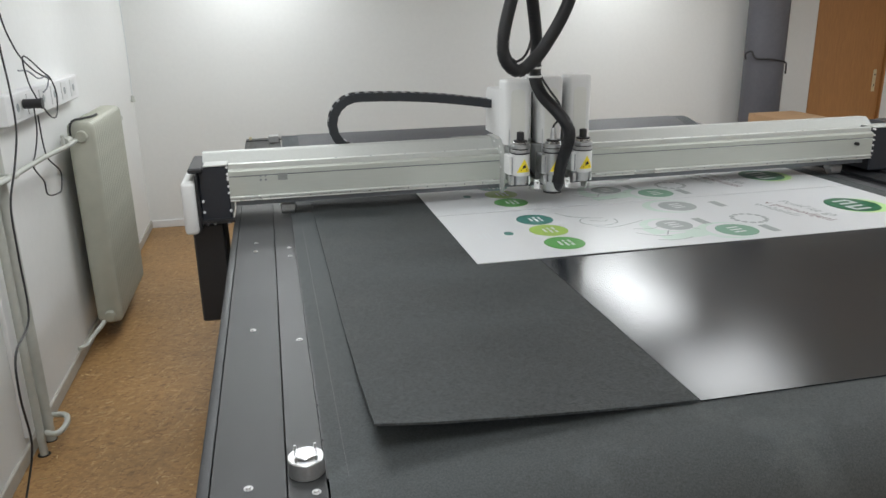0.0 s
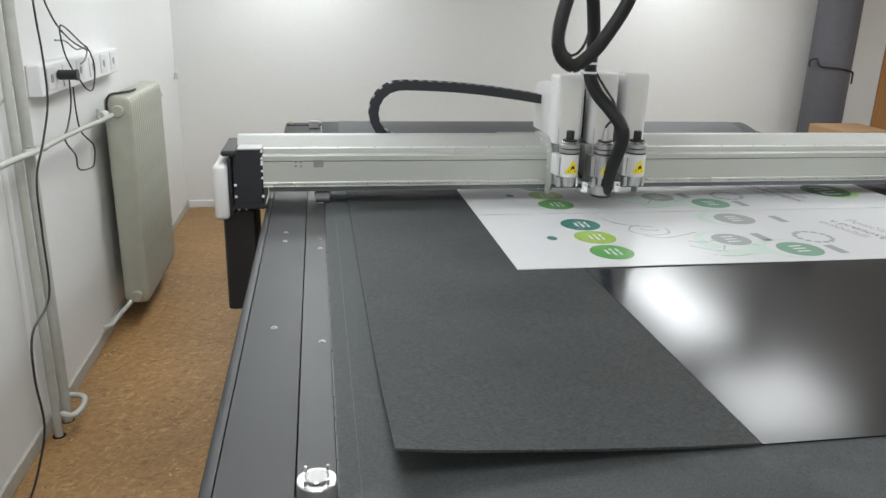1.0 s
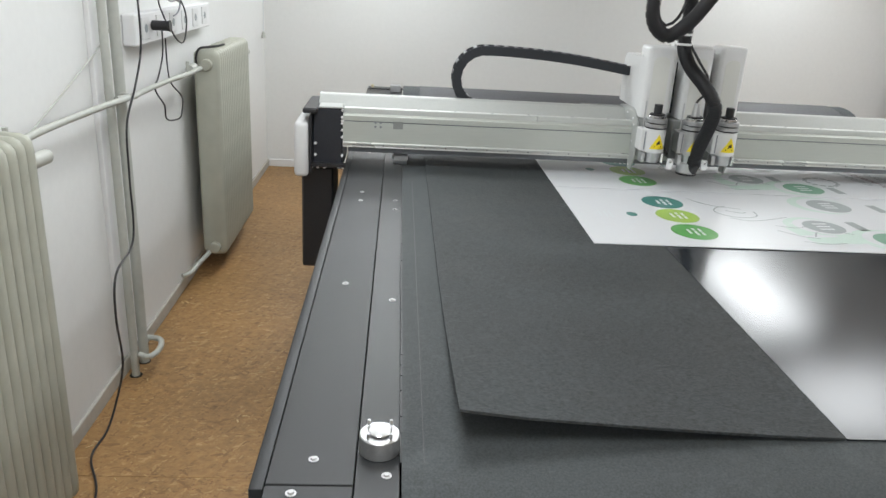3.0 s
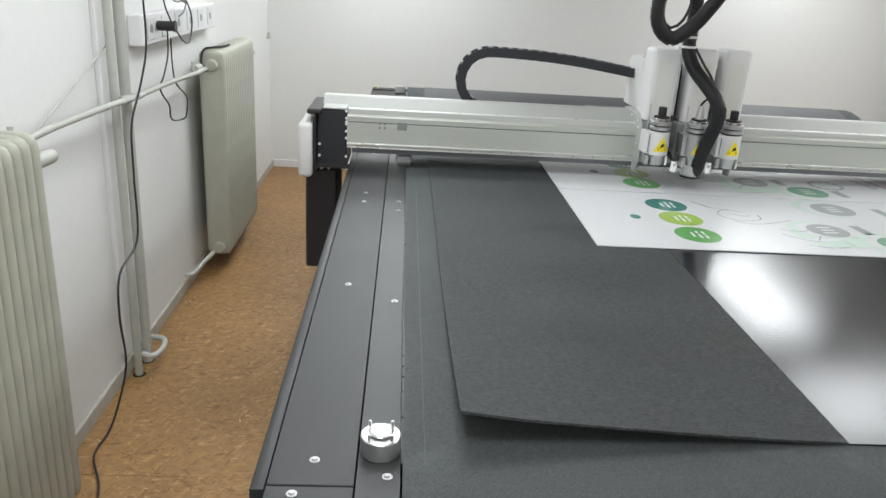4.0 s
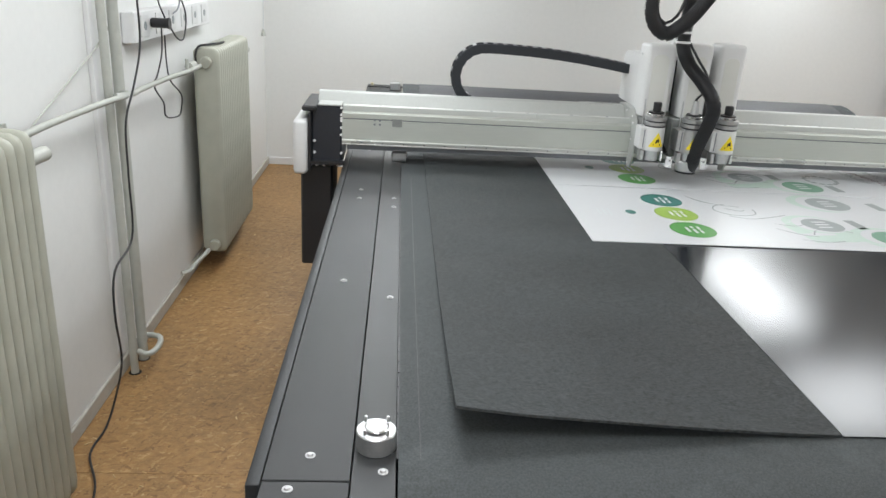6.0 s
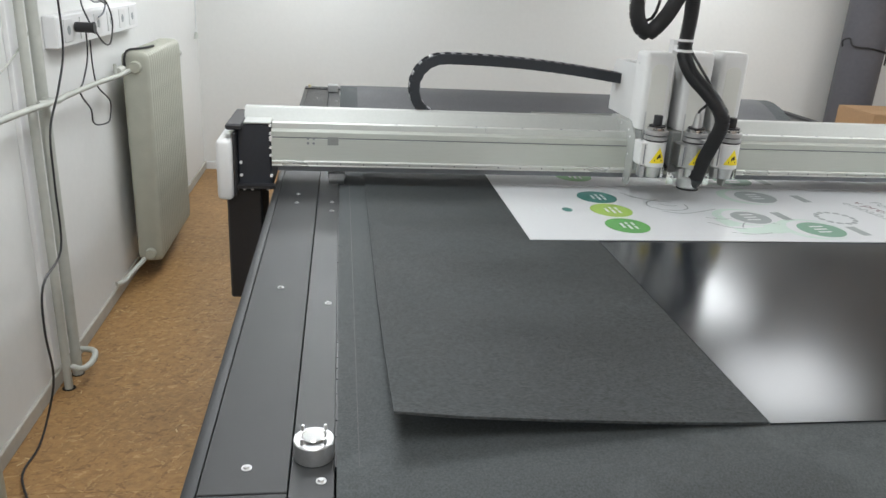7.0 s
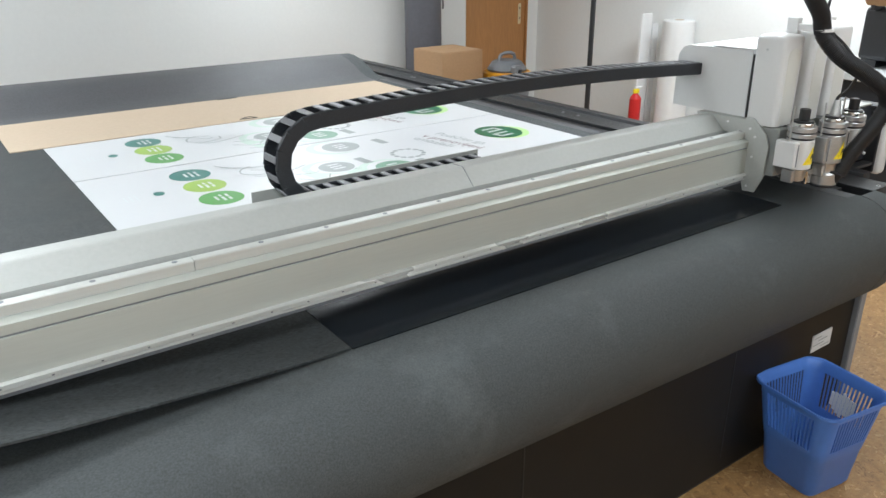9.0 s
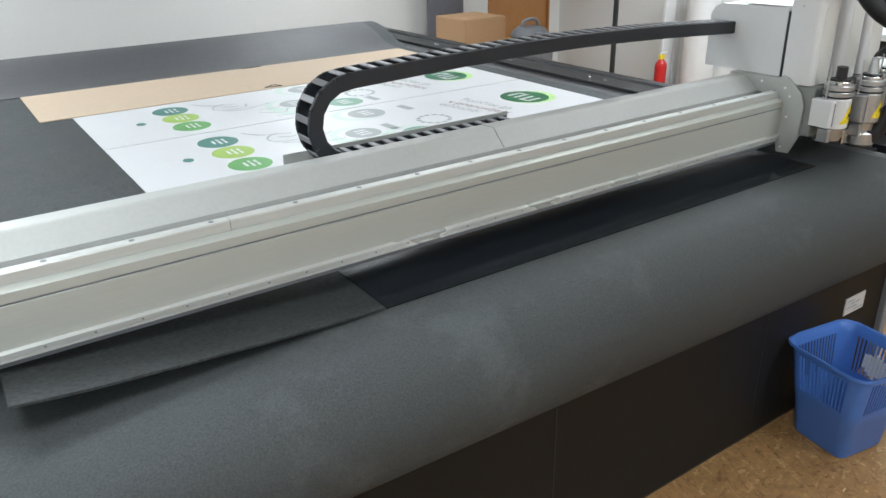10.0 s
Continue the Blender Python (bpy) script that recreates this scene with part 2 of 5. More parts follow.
def box(x0, x1, y0, y1, z0, z1, bevel=0.0, bm=None, seg=1):
    o = bmesh.new()
    bmesh.ops.create_cube(o, size=1)
    for v in o.verts:
        v.co = ((x0 + x1) / 2 + v.co.x * (x1 - x0), (y0 + y1) / 2 + v.co.y * (y1 - y0), (z0 + z1) / 2 + v.co.z * (z1 - z0))
    if bevel:
        bmesh.ops.bevel(o, geom=list(o.edges), offset=bevel, segments=seg, affect="EDGES", profile=0.5)
    return join(bm, o) if bm else o


def cyl(p0, p1, r, seg=16, r2=None, bm=None, bevel=0.0):
    o = bmesh.new()
    p0, p1 = Vector(p0), Vector(p1)
    d = p1 - p0
    bmesh.ops.create_cone(o, cap_ends=True, segments=seg, radius1=r, radius2=r if r2 is None else r2, depth=d.length)
    if bevel:
        bmesh.ops.bevel(o, geom=[e for e in o.edges if abs(e.verts[0].co.z - e.verts[1].co.z) < 1e-6], offset=bevel, segments=1, affect="EDGES")
    bmesh.ops.transform(o, matrix=Matrix.Translation((p0 + p1) / 2) @ d.to_track_quat("Z", "Y").to_matrix().to_4x4(), verts=o.verts)
    return join(bm, o) if bm else o


def extrude_x(profile, x0, x1, bm=None):
    """A closed (y, z) outline drawn out along x."""
    o = bm or bmesh.new()
    a = [o.verts.new((x0, y, z)) for y, z in profile]
    b = [o.verts.new((x1, y, z)) for y, z in profile]
    n = len(profile)
    fs = [o.faces.new((a[i], a[(i + 1) % n], b[(i + 1) % n], b[i])) for i in range(n)]
    fs += [o.faces.new(a[::-1]), o.faces.new(b)]
    bmesh.ops.recalc_face_normals(o, faces=fs)
    return o


def extrude_y(profile, y0, y1):
    """A closed (x, z) outline drawn out along y."""
    o = extrude_x(profile, y0, y1)
    for v in o.verts:
        v.co = (v.co.y, v.co.x, v.co.z)
    bmesh.ops.recalc_face_normals(o, faces=o.faces)
    return o


def tube(points, r, seg=10, bm=None, cyclic=False):
    """A round tube along smooth points."""
    o = bm or bmesh.new()
    pts = [Vector(p) for p in points]
    rings, n = [], len(pts)
    side = None
    for i, p in enumerate(pts):
        d = (pts[min(i + 1, n - 1)] - pts[max(i - 1, 0)]).normalized()
        if side is None:
            side = d.orthogonal().normalized()
        side = (side - d * side.dot(d)).normalized()
        up = d.cross(side)
        rings.append([o.verts.new(p + r * (math.cos(a) * side + math.sin(a) * up)) for a in [2 * math.pi * k / seg for k in range(seg)]])
    for a, b in zip(rings, rings[1:]):
        for k in range(seg):
            o.faces.new((a[k], a[(k + 1) % seg], b[(k + 1) % seg], b[k]))
    o.faces.new(rings[0][::-1])
    o.faces.new(rings[-1])
    return o


def spline(ctrl, step=0.01):
    """Catmull-Rom through the control points, resampled at equal steps."""
    c = [Vector(p) for p in ctrl]
    c = [2 * c[0] - c[1]] + c + [2 * c[-1] - c[-2]]
    fine = []
    for i in range(1, len(c) - 2):
        for k in range(24):
            u = k / 24
            fine.append(0.5 * (2 * c[i] + (c[i + 1] - c[i - 1]) * u + (2 * c[i - 1] - 5 * c[i] + 4 * c[i + 1] - c[i + 2]) * u * u + (3 * c[i] - c[i - 1] - 3 * c[i + 1] + c[i + 2]) * u ** 3))
    fine.append(c[-2])
    return resample(fine, step)


def resample(fine, step):
    out, need = [fine[0].copy()], step
    for a, b in zip(fine, fine[1:]):
        d, pos = (b - a).length, 0.0
        while d - pos >= need:
            pos += need
            out.append(a.lerp(b, pos / d))
            need = step
        need -= d - pos
    return out


def disc(cx, cy, rx, ry, z, th=0.0004, seg=40, bm=None, rot=0.0, inner=0.0):
    """A flat printed ellipse, or ring when inner is given."""
    o = bm or bmesh.new()
    c, s = math.cos(rot), math.sin(rot)
    def ring(k):
        pts = [(k * rx * math.cos(a), k * ry * math.sin(a)) for a in [2 * math.pi * i / seg for i in range(seg)]]
        return [o.verts.new((cx + c * x - s * y, cy + s * x + c * y, z)) for x, y in pts]
    out = ring(1)
    if inner:
        inn = ring(inner)
        for i in range(seg):
            j = (i + 1) % seg
            o.faces.new((out[i], out[j], inn[j], inn[i]))
    else:
        o.faces.new(out)
    return o


def flat(cx, cy, w, h, z, rot=0.0, bm=None):
    o = bm or bmesh.new()
    c, s = math.cos(rot), math.sin(rot)
    o.faces.new([o.verts.new((cx + c * x - s * y, cy + s * x + c * y, z)) for x, y in ((-w / 2, -h / 2), (w / 2, -h / 2), (w / 2, h / 2), (-w / 2, h / 2))])
    return o


# ---- the room ----
XL, XR, YB, YF = -1.12, 6.27, 4.70, -6.6
DOOR = (5.25, 6.115, 2.02)


def room():
    fl = tagged(new("floor", mesh_of(box(XL - 0.2, XR + 0.2, YF - 0.2, YB + 0.2, -0.12, -0.02), "floor", "body")), "brown strand-board panel floor, worn and dusty", "floor", kind="structure")
    y = 0.383 - 2.5 * 3
    cut = {}
    for j in range(6):
        for i in range(9):
            x = -1.9 + 1.25 * i - (0.62 if j % 2 else 0)
            x0, x1 = max(x, XL - 0.1), min(x + 1.249, XR + 0.1)
            y0, y1 = max(y + 2.5 * j, YF - 0.1), min(y + 2.5 * j + 2.498, YB + 0.1)
            if x1 - x0 < 0.02 or y1 - y0 < 0.02:
                continue
            key = (round(x1 - x0, 3), round(y1 - y0, 3))
            if key not in cut:  # whole panels share one mesh, cut ones get their own size
                cut[key] = mesh_of(box(0, key[0], 0, key[1], -0.02, 0.0), "floor_panel", "osb")
            shared_part("floor_panel", cut[key], fl, Matrix.Translation((x0, y0, 0)))
    for name, b in (("wall_west", (XL - 0.2, XL, YF, YB)), ("wall_east", (XR, XR + 0.2, YF, YB)), ("wall_south", (XL - 0.2, XR + 0.2, YF - 0.2, YF))):
        tagged(new(name, mesh_of(box(*b, 0, CEIL), name, "wall")), "plain white plastered wall", "wall", kind="structure")
    bm = box(XL - 0.2, DOOR[0], YB, YB + 0.2, 0, CEIL)
    box(DOOR[1], XR + 0.2, YB, YB + 0.2, 0, CEIL, bm=bm)
    box(DOOR[0], DOOR[1], YB, YB + 0.2, DOOR[2], CEIL, bm=bm)
    tagged(new("wall_north", mesh_of(bm, "wall_north", "wall")), "plain white plastered wall with a doorway", "wall", kind="structure")
    tagged(new("ceiling", mesh_of(box(XL - 0.2, XR + 0.2, YF - 0.2, YB + 0.2, CEIL, CEIL + 0.15), "ceiling", "ceiling")), "white painted ceiling", "ceiling", kind="structure")
    bm = box(XL, XL + 0.014, YF, YB, 0, 0.065, 0.004)
    tagged(new("baseboard", mesh_of(bm, "baseboard", "skirt")), "scuffed grey painted skirting along the wall", "skirting", kind="structure")
    bm = box(XL + 0.014, DOOR[0] - 0.09, YB - 0.014, YB, 0, 0.065, 0.004)
    tagged(new("baseboard", mesh_of(bm, "baseboard", "frame")), "white painted skirting along the wall", "skirting", kind="structure")
    d = thing("door_1", "closed orange-brown wooden door in a white frame", "door", (DOOR[0], YB, 0), kind="structure")
    w = DOOR[1] - DOOR[0]
    part("leaf", box(0.02, w - 0.02, 0.02, 0.06, 0.005, DOOR[2] - 0.01, 0.003), "door", d)
    bm = box(-0.0, 0.018, -0.01, 0.12, 0, DOOR[2])
    box(w - 0.018, w, -0.01, 0.12, 0, DOOR[2], bm=bm)
    box(0.018, w - 0.018, -0.01, 0.12, DOOR[2] - 0.018, DOOR[2], bm=bm)
    part("door_frame", bm, "door", d)
    pl = part("lock_plate", box(w - 0.12, w - 0.08, 0.012, 0.02, 0.88, 1.1, 0.004), "brass", d, "pale brass lock plate")
    part("keyhole", box(w - 0.104, w - 0.096, 0.009, 0.0125, 0.93, 0.955), "black", pl)
    part("spindle_hole", cyl((w - 0.1, 0.009, 1.05), (w - 0.1, 0.0125, 1.05), 0.008, 10), "black", pl)
    for lx, ly in LAMPS:
        # panel bodies for all lamps, the added unseen ones too
        la = thing("assumed_light_panel", "square white ceiling light panel, switched on, assumed out of view", "lamp", (lx, ly, CEIL), "ceiling lights")
        half, wide = LENGTH.get((lx, ly), 0.72) / 2, WIDTH.get((lx, ly), 0.72) / 2
        bm = box(-wide - 0.03, wide + 0.03, -half - 0.03, half + 0.03, -0.05, 0, 0.006)
        part("housing", bm, "frame", la)
        part("diffuser", box(-wide - 0.01, wide + 0.01, -half - 0.01, half + 0.01, -0.07, -0.05, 0.006), "diffuser", la, "glowing milky diffuser")


def floor_chips():
    """Loose wood chips and crumbs scattered on the boards."""
    rnd = random.Random(21)
    o = bmesh.new()
    for k in range(70):
        x, y = rnd.uniform(XL + 0.05, -0.35), rnd.uniform(-0.4, 4.2)
        if k > 48:
            x, y = rnd.uniform(1.9, 4.2), rnd.uniform(-1.7, -0.95)
        if k % 3 == 0 and k <= 48:
            x = XL + 0.02 + 0.1 * rnd.random()
        w, ln, a = rnd.uniform(0.002, 0.006), rnd.uniform(0.008, 0.035), rnd.uniform(0, math.pi)
        c = box(-ln / 2, ln / 2, -w / 2, w / 2, 0, 0.0025)
        bmesh.ops.transform(c, matrix=Matrix.Translation((x, y, 0.0004)) @ Matrix.Rotation(a, 4, "Z"), verts=c.verts)
        join(o, c)
    tagged(new("wood_chips", mesh_of(o, "wood_chips", "chip")), "small pale wood chips scattered on the floor", "wood chips", kind="stuff")


def wall_things():
    # dark film roll that stands in the corner beside the door
    r = thing("film_roll", "tall dark grey rolled film standing against the wall", "roll", (4.53, YB - 0.25, 0))
    part("roll", cyl((0, 0, 0), (0, 0, 2.3), 0.18, 40, bevel=0.01), "slate", r, smooth=True)
    pts = spline([(-0.22, -0.04, 1.27), (-0.24, -0.06, 1.32), (-0.2, -0.09, 1.34), (-0.17, -0.12, 1.28), (-0.05, -0.193, 1.27), (0.1, -0.17, 1.24), (0.17, -0.10, 1.19), (0.185, -0.08, 1.12)], 0.01)
    part("tie_strap", tube(pts, 0.008, 6), "black", r, "black strap tied round it", True)
    # pull cord on the back wall
    c = thing("pull_cord", "thin white pull cord with a small bead", "cord", (XL + 0.03, 4.48, 1.13))
    part("cord", tube(spline([(0, 0, 0.01), (0.004, 0, 0.5), (-0.008, 0, 1.2), (-0.02, 0, 1.72)], 0.05), 0.004, 6), "mist", c)
    part("bead", cyl((0, 0, -0.03), (0, 0, 0.02), 0.020, 10, 0.009), "pipe", c)
    # carton and vacuum cleaner beyond the table
    b = thing("cardboard_box", "closed brown cardboard carton", "box", (4.33, 3.78, 0.0))
    part("carton", box(-0.21, 0.24, -0.23, 0.23, 0.0, 0.825, 0.005), "box", b)
    part("flap", box(-0.208, 0.238, -0.228, -0.003, 0.826, 0.830), "box", b)
    part("flap", box(-0.208, 0.238, 0.003, 0.228, 0.826, 0.830), "box", b)
    v = thing("vacuum_cleaner", "orange and grey workshop vacuum cleaner", "vacuum cleaner", (4.92, 3.62, 0))
    part("tank", cyl((0, 0, 0.08), (0, 0, 0.50), 0.20, 32, 0.22, bevel=0.02), "greyplastic", v, smooth=True)
    part("band", cyl((0, 0, 0.501), (0, 0, 0.60), 0.235, 32, 0.225, bevel=0.012), "orange", v, "orange-yellow motor band", True)
    part("motor_cover", cyl((0, 0, 0.601), (0, 0, 0.70), 0.20, 32, 0.13, bevel=0.02), "greyplastic", v, smooth=True)
    part("switch_panel", box(-0.09, 0.0, -0.235, -0.15, 0.54, 0.67, 0.015), "greyplastic", v)
    part("knob", cyl((-0.045, -0.236, 0.62), (-0.045, -0.25, 0.62), 0.018, 14), "black", v)
    part("grip", tube(spline([(-0.1, 0, 0.68), (-0.08, 0, 0.745), (0, 0, 0.765), (0.08, 0, 0.745), (0.1, 0, 0.68)], 0.02), 0.016, 8), "greyplastic", v, smooth=True)
    for a in range(4):
        x, y = 0.18 * math.cos(a * 1.571 + 0.8), 0.18 * math.sin(a * 1.571 + 0.8)
        part("castor", cyl((x - 0.015, y, 0.04), (x + 0.015, y, 0.04), 0.04, 14), "black", v)
    # monitor on a black pole
    m = thing("monitor_stand", "black floor stand with a dark monitor on it", "monitor stand", (4.86, 2.5, 0))
    part("pole", cyl((0, 0, 0.02), (0, 0, 1.68), 0.021, 16), "black", m, smooth=True)
    part("base_plate", box(-0.22, 0.22, -0.18, 0.18, 0, 0.02, 0.006), "black", m)
    part("bracket", box(-0.06, 0.06, 0.018, 0.05, 1.42, 1.58, 0.004), "black", m)
    part("screen_body", box(-0.17, 0.39, 0.05, 0.09, 1.325, 1.67, 0.008), "black", m, "dark monitor seen from behind")
    part("top_strip", box(-0.10, 0.14, -0.03, 0.045, 1.6, 1.618, 0.003), "steel", m)
    # white boards and rolls standing by the wall, small red extinguisher
    for x0, x1, h, lab in ((5.98, 6.12, 1.10, "narrow white board standing upright"), (6.14, 6.22, 1.0, "slim white board standing upright")):
        w = thing("white_board", lab, "board", (x0, 2.93, 0))
        part("board", box(0, x1 - x0, 0, 0.03, 0, h, 0.003), "frame", w)
    w = thing("paper_roll", "white roll of paper standing upright", "roll", (6.12, 2.62, 0))
    part("roll", cyl((0, 0, 0), (0, 0, 1.06), 0.145, 32, bevel=0.008), "white", w, smooth=True)
    part("core", cyl((0, 0, 1.0605), (0, 0, 1.063), 0.04, 20), "card", w)
    e = thing("fire_extinguisher", "small red fire extinguisher standing on the floor", "fire extinguisher", (5.87, 2.84, 0.03))
    part("cylinder", cyl((0, 0, -0.03), (0, 0, 0.32), 0.055, 24, bevel=0.012), "red", e, smooth=True)
    part("shoulder", cyl((0, 0, 0.32), (0, 0, 0.36), 0.05, 24, 0.02), "red", e, smooth=True)
    part("valve", box(-0.03, 0.035, -0.014, 0.014, 0.36, 0.40, 0.004), "yellow", e, "pale yellow valve handle")
    part("lever", box(-0.02, 0.075, -0.01, 0.01, 0.405, 0.42, 0.003), "frame", e)
    # second machine along the east side
    g = thing("large_printer", "dark blue-grey wide printer with a grey table", "printer", (5.32, -0.9, 0))
    part("body", box(0, 0.9, 0, 1.6, 0.06, 0.88, 0.012), "navy", g)
    part("bed", box(-0.12, 0.95, -0.02, 1.62, 0.8805, 0.93, 0.006), "mist", g, "pale grey print bed")
    part("hood", box(0.15, 0.85, 0.05, 1.55, 0.98, 1.32, 0.03, seg=2), "black", g)
    part("hood_post", box(0.2, 0.8, 0.06, 0.16, 0.9305, 0.98), "black", g)
    part("hood_post", box(0.2, 0.8, 1.44, 1.54, 0.9305, 0.98), "black", g)
    part("media_roll", cyl((0.1, 0.1, 1.42), (0.1, 1.5, 1.42), 0.09, 24), "box", g, "brown paper roll on top", True)
    for y in (0.12, 1.45):
        part("roll_holder", box(0.07, 0.2, y, y + 0.03, 1.3, 1.44, 0.004), "black", g)
    for x in (0.06, 0.8):
        for y in (0.06, 1.5):
            part("foot", cyl((x, y, 0), (x, y, 0.06), 0.03, 12), "black", g)


def radiator(y0, y1, label):
    """Steel column radiator along the west wall, from y0 to y1."""
    n = round((y1 - y0) / 0.046)
    r = thing("radiator", label, "radiator", (XL, y0, 0), "radiators")
    x0, x1, z0, z1 = 0.065, 0.20, 0.12, 1.235
    prof = []
    for cz, a0 in ((z1 - 0.05, 0), (z0 + 0.05, 180)):
        for k in range(9):
            a = radians(a0 + 180 * k / 8)
            xx = (x0 + x1) / 2 + (x1 - x0) / 2 * (abs(math.cos(a)) ** 0.55) * (1 if math.cos(a) > 0 else -1)
            prof.append((xx, cz + 0.05 * (abs(math.sin(a)) ** 0.7) * (1 if math.sin(a) > 0 else -1)))
    o = bmesh.new()
    rings = []
    cx, cz = (x0 + x1) / 2, (z0 + z1) / 2
    for yy, k in ((0.0, 0.024), (0.006, 0.010), (0.013, 0.002), (0.019, 0.0), (0.027, 0.0), (0.033, 0.002), (0.040, 0.010), (0.0458, 0.024)):
        rings.append([o.verts.new((x - (x - cx) * k / 0.09, yy, z - (z - cz) * k / 0.55)) for x, z in prof])
    m = len(prof)
    for a, b in zip(rings, rings[1:]):
        for i in range(m):
            o.faces.new((a[i], a[(i + 1) % m], b[(i + 1) % m], b[i]))
    o.faces.new(rings[0][::-1]), o.faces.new(rings[-1])
    bmesh.ops.recalc_face_normals(o, faces=o.faces)
    me = mesh_of(o, "column", "rad", True, 0.9)
    for i in range(n):
        shared_part("column", me, r, Matrix.Translation((0, i * 0.046, 0)))
    L = n * 0.046
    for zz in (0.17, 1.16):
        part("end_plug", cyl((0.135, -0.03, zz), (0.135, 0.004, zz), 0.03, 14, bevel=0.004), "rad", r, smooth=True)
    part("end_cap", cyl((0.165, L - 0.002, 1.145), (0.165, L + 0.12, 1.14), 0.0205, 16, bevel=0.004), "pipe", r, smooth=True)
    for zz in (0.3, 1.0):
        part("wall_bracket", box(0, 0.06, L * 0.5 - 0.015, L * 0.5 + 0.015, zz, zz + 0.03), "rad", r)
    return r


def heating():
    r = radiator(2.19, 2.975, "tall sage-grey column radiator on the white wall")
    strap = spline([(0.085, -0.006, 1.15), (0.085, -0.008, 1.20), (0.10, 0.005, 1.238), (0.135, 0.06, 1.243), (0.16, 0.14, 1.242), (0.17, 0.26, 1.241)], 0.015)
    part("strap", tube(strap, 0.006, 6), "black", r, "black strap lying over the top", True)
    radiator(-0.78, 0.13, "tall sage-grey ribbed column radiator on the white wall")
    p = thing("heating_pipes", "grey-painted upright heating pipes with branches to the radiators", "pipe", (XL, 1.06, 0))
    for i, (dx, dy) in enumerate(((0.052, 0.0), (0.05, 0.12))):
        part("riser", cyl((dx, dy, 0.0), (dx, dy, CEIL), (0.016, 0.0205)[i], 16), "pipe", p, smooth=True)
        part("floor_hole", cyl((dx, dy, 0.0), (dx, dy, 0.002), 0.026, 16), "body", p)
    up = [(0.12, 1.06, 1.15), (0.12, 0.85, 1.15), (0.095, 0.6, 1.15), (0.10, 0.2, 1.158), (0.11, 0.1, 1.16), (0.085, 0.0, 1.165), (0.075, -0.03, 1.165)]
    part("branch", tube(spline(up, 0.03), 0.0112, 10), "pipe", p, smooth=True)
    up = [(0.06, 0.10, 1.16), (0.10, 0.06, 1.165), (0.12, -0.03, 1.17), (0.10, -0.2, 1.17), (0.09, -0.6, 1.175), (0.11, -0.9, 1.18)]
    part("branch", tube(spline(up, 0.03), 0.0112, 10), "pipe", p, smooth=True)
    lo = [(0.075, 0.0, 0.10), (0.12, -0.02, 0.10), (0.14, 0.05, 0.10), (0.12, 0.13, 0.105), (0.03, 0.15, 0.105)]
    part("branch", tube(spline(lo, 0.02), 0.0125, 10), "pipe", p, smooth=True)
    lo = [(0.02, 0.86, 0.10), (0.05, 0.90, 0.10), (0.07, 0.97, 0.12), (0.11, 1.05, 0.155), (0.11, 1.08, 0.16)]
    part("branch", tube(spline(lo, 0.02), 0.0125, 10), "pipe", p, smooth=True)
    v = part("valve", cyl((0.10, 0.93, 1.16), (0.10, 1.02, 1.16), 0.02, 12), "pipe", p, smooth=True)
    part("valve_stem", cyl((0.10, 0.90, 1.155), (0.10, 0.90, 1.2), 0.008, 8), "pipe", v)
    v = part("valve", cyl((0.10, -0.95, 1.18), (0.10, -0.86, 1.18), 0.02, 12), "pipe", p, smooth=True)
    part("valve_stem", cyl((0.10, -0.87, 1.18), (0.10, -0.87, 1.23), 0.008, 8), "pipe", v)


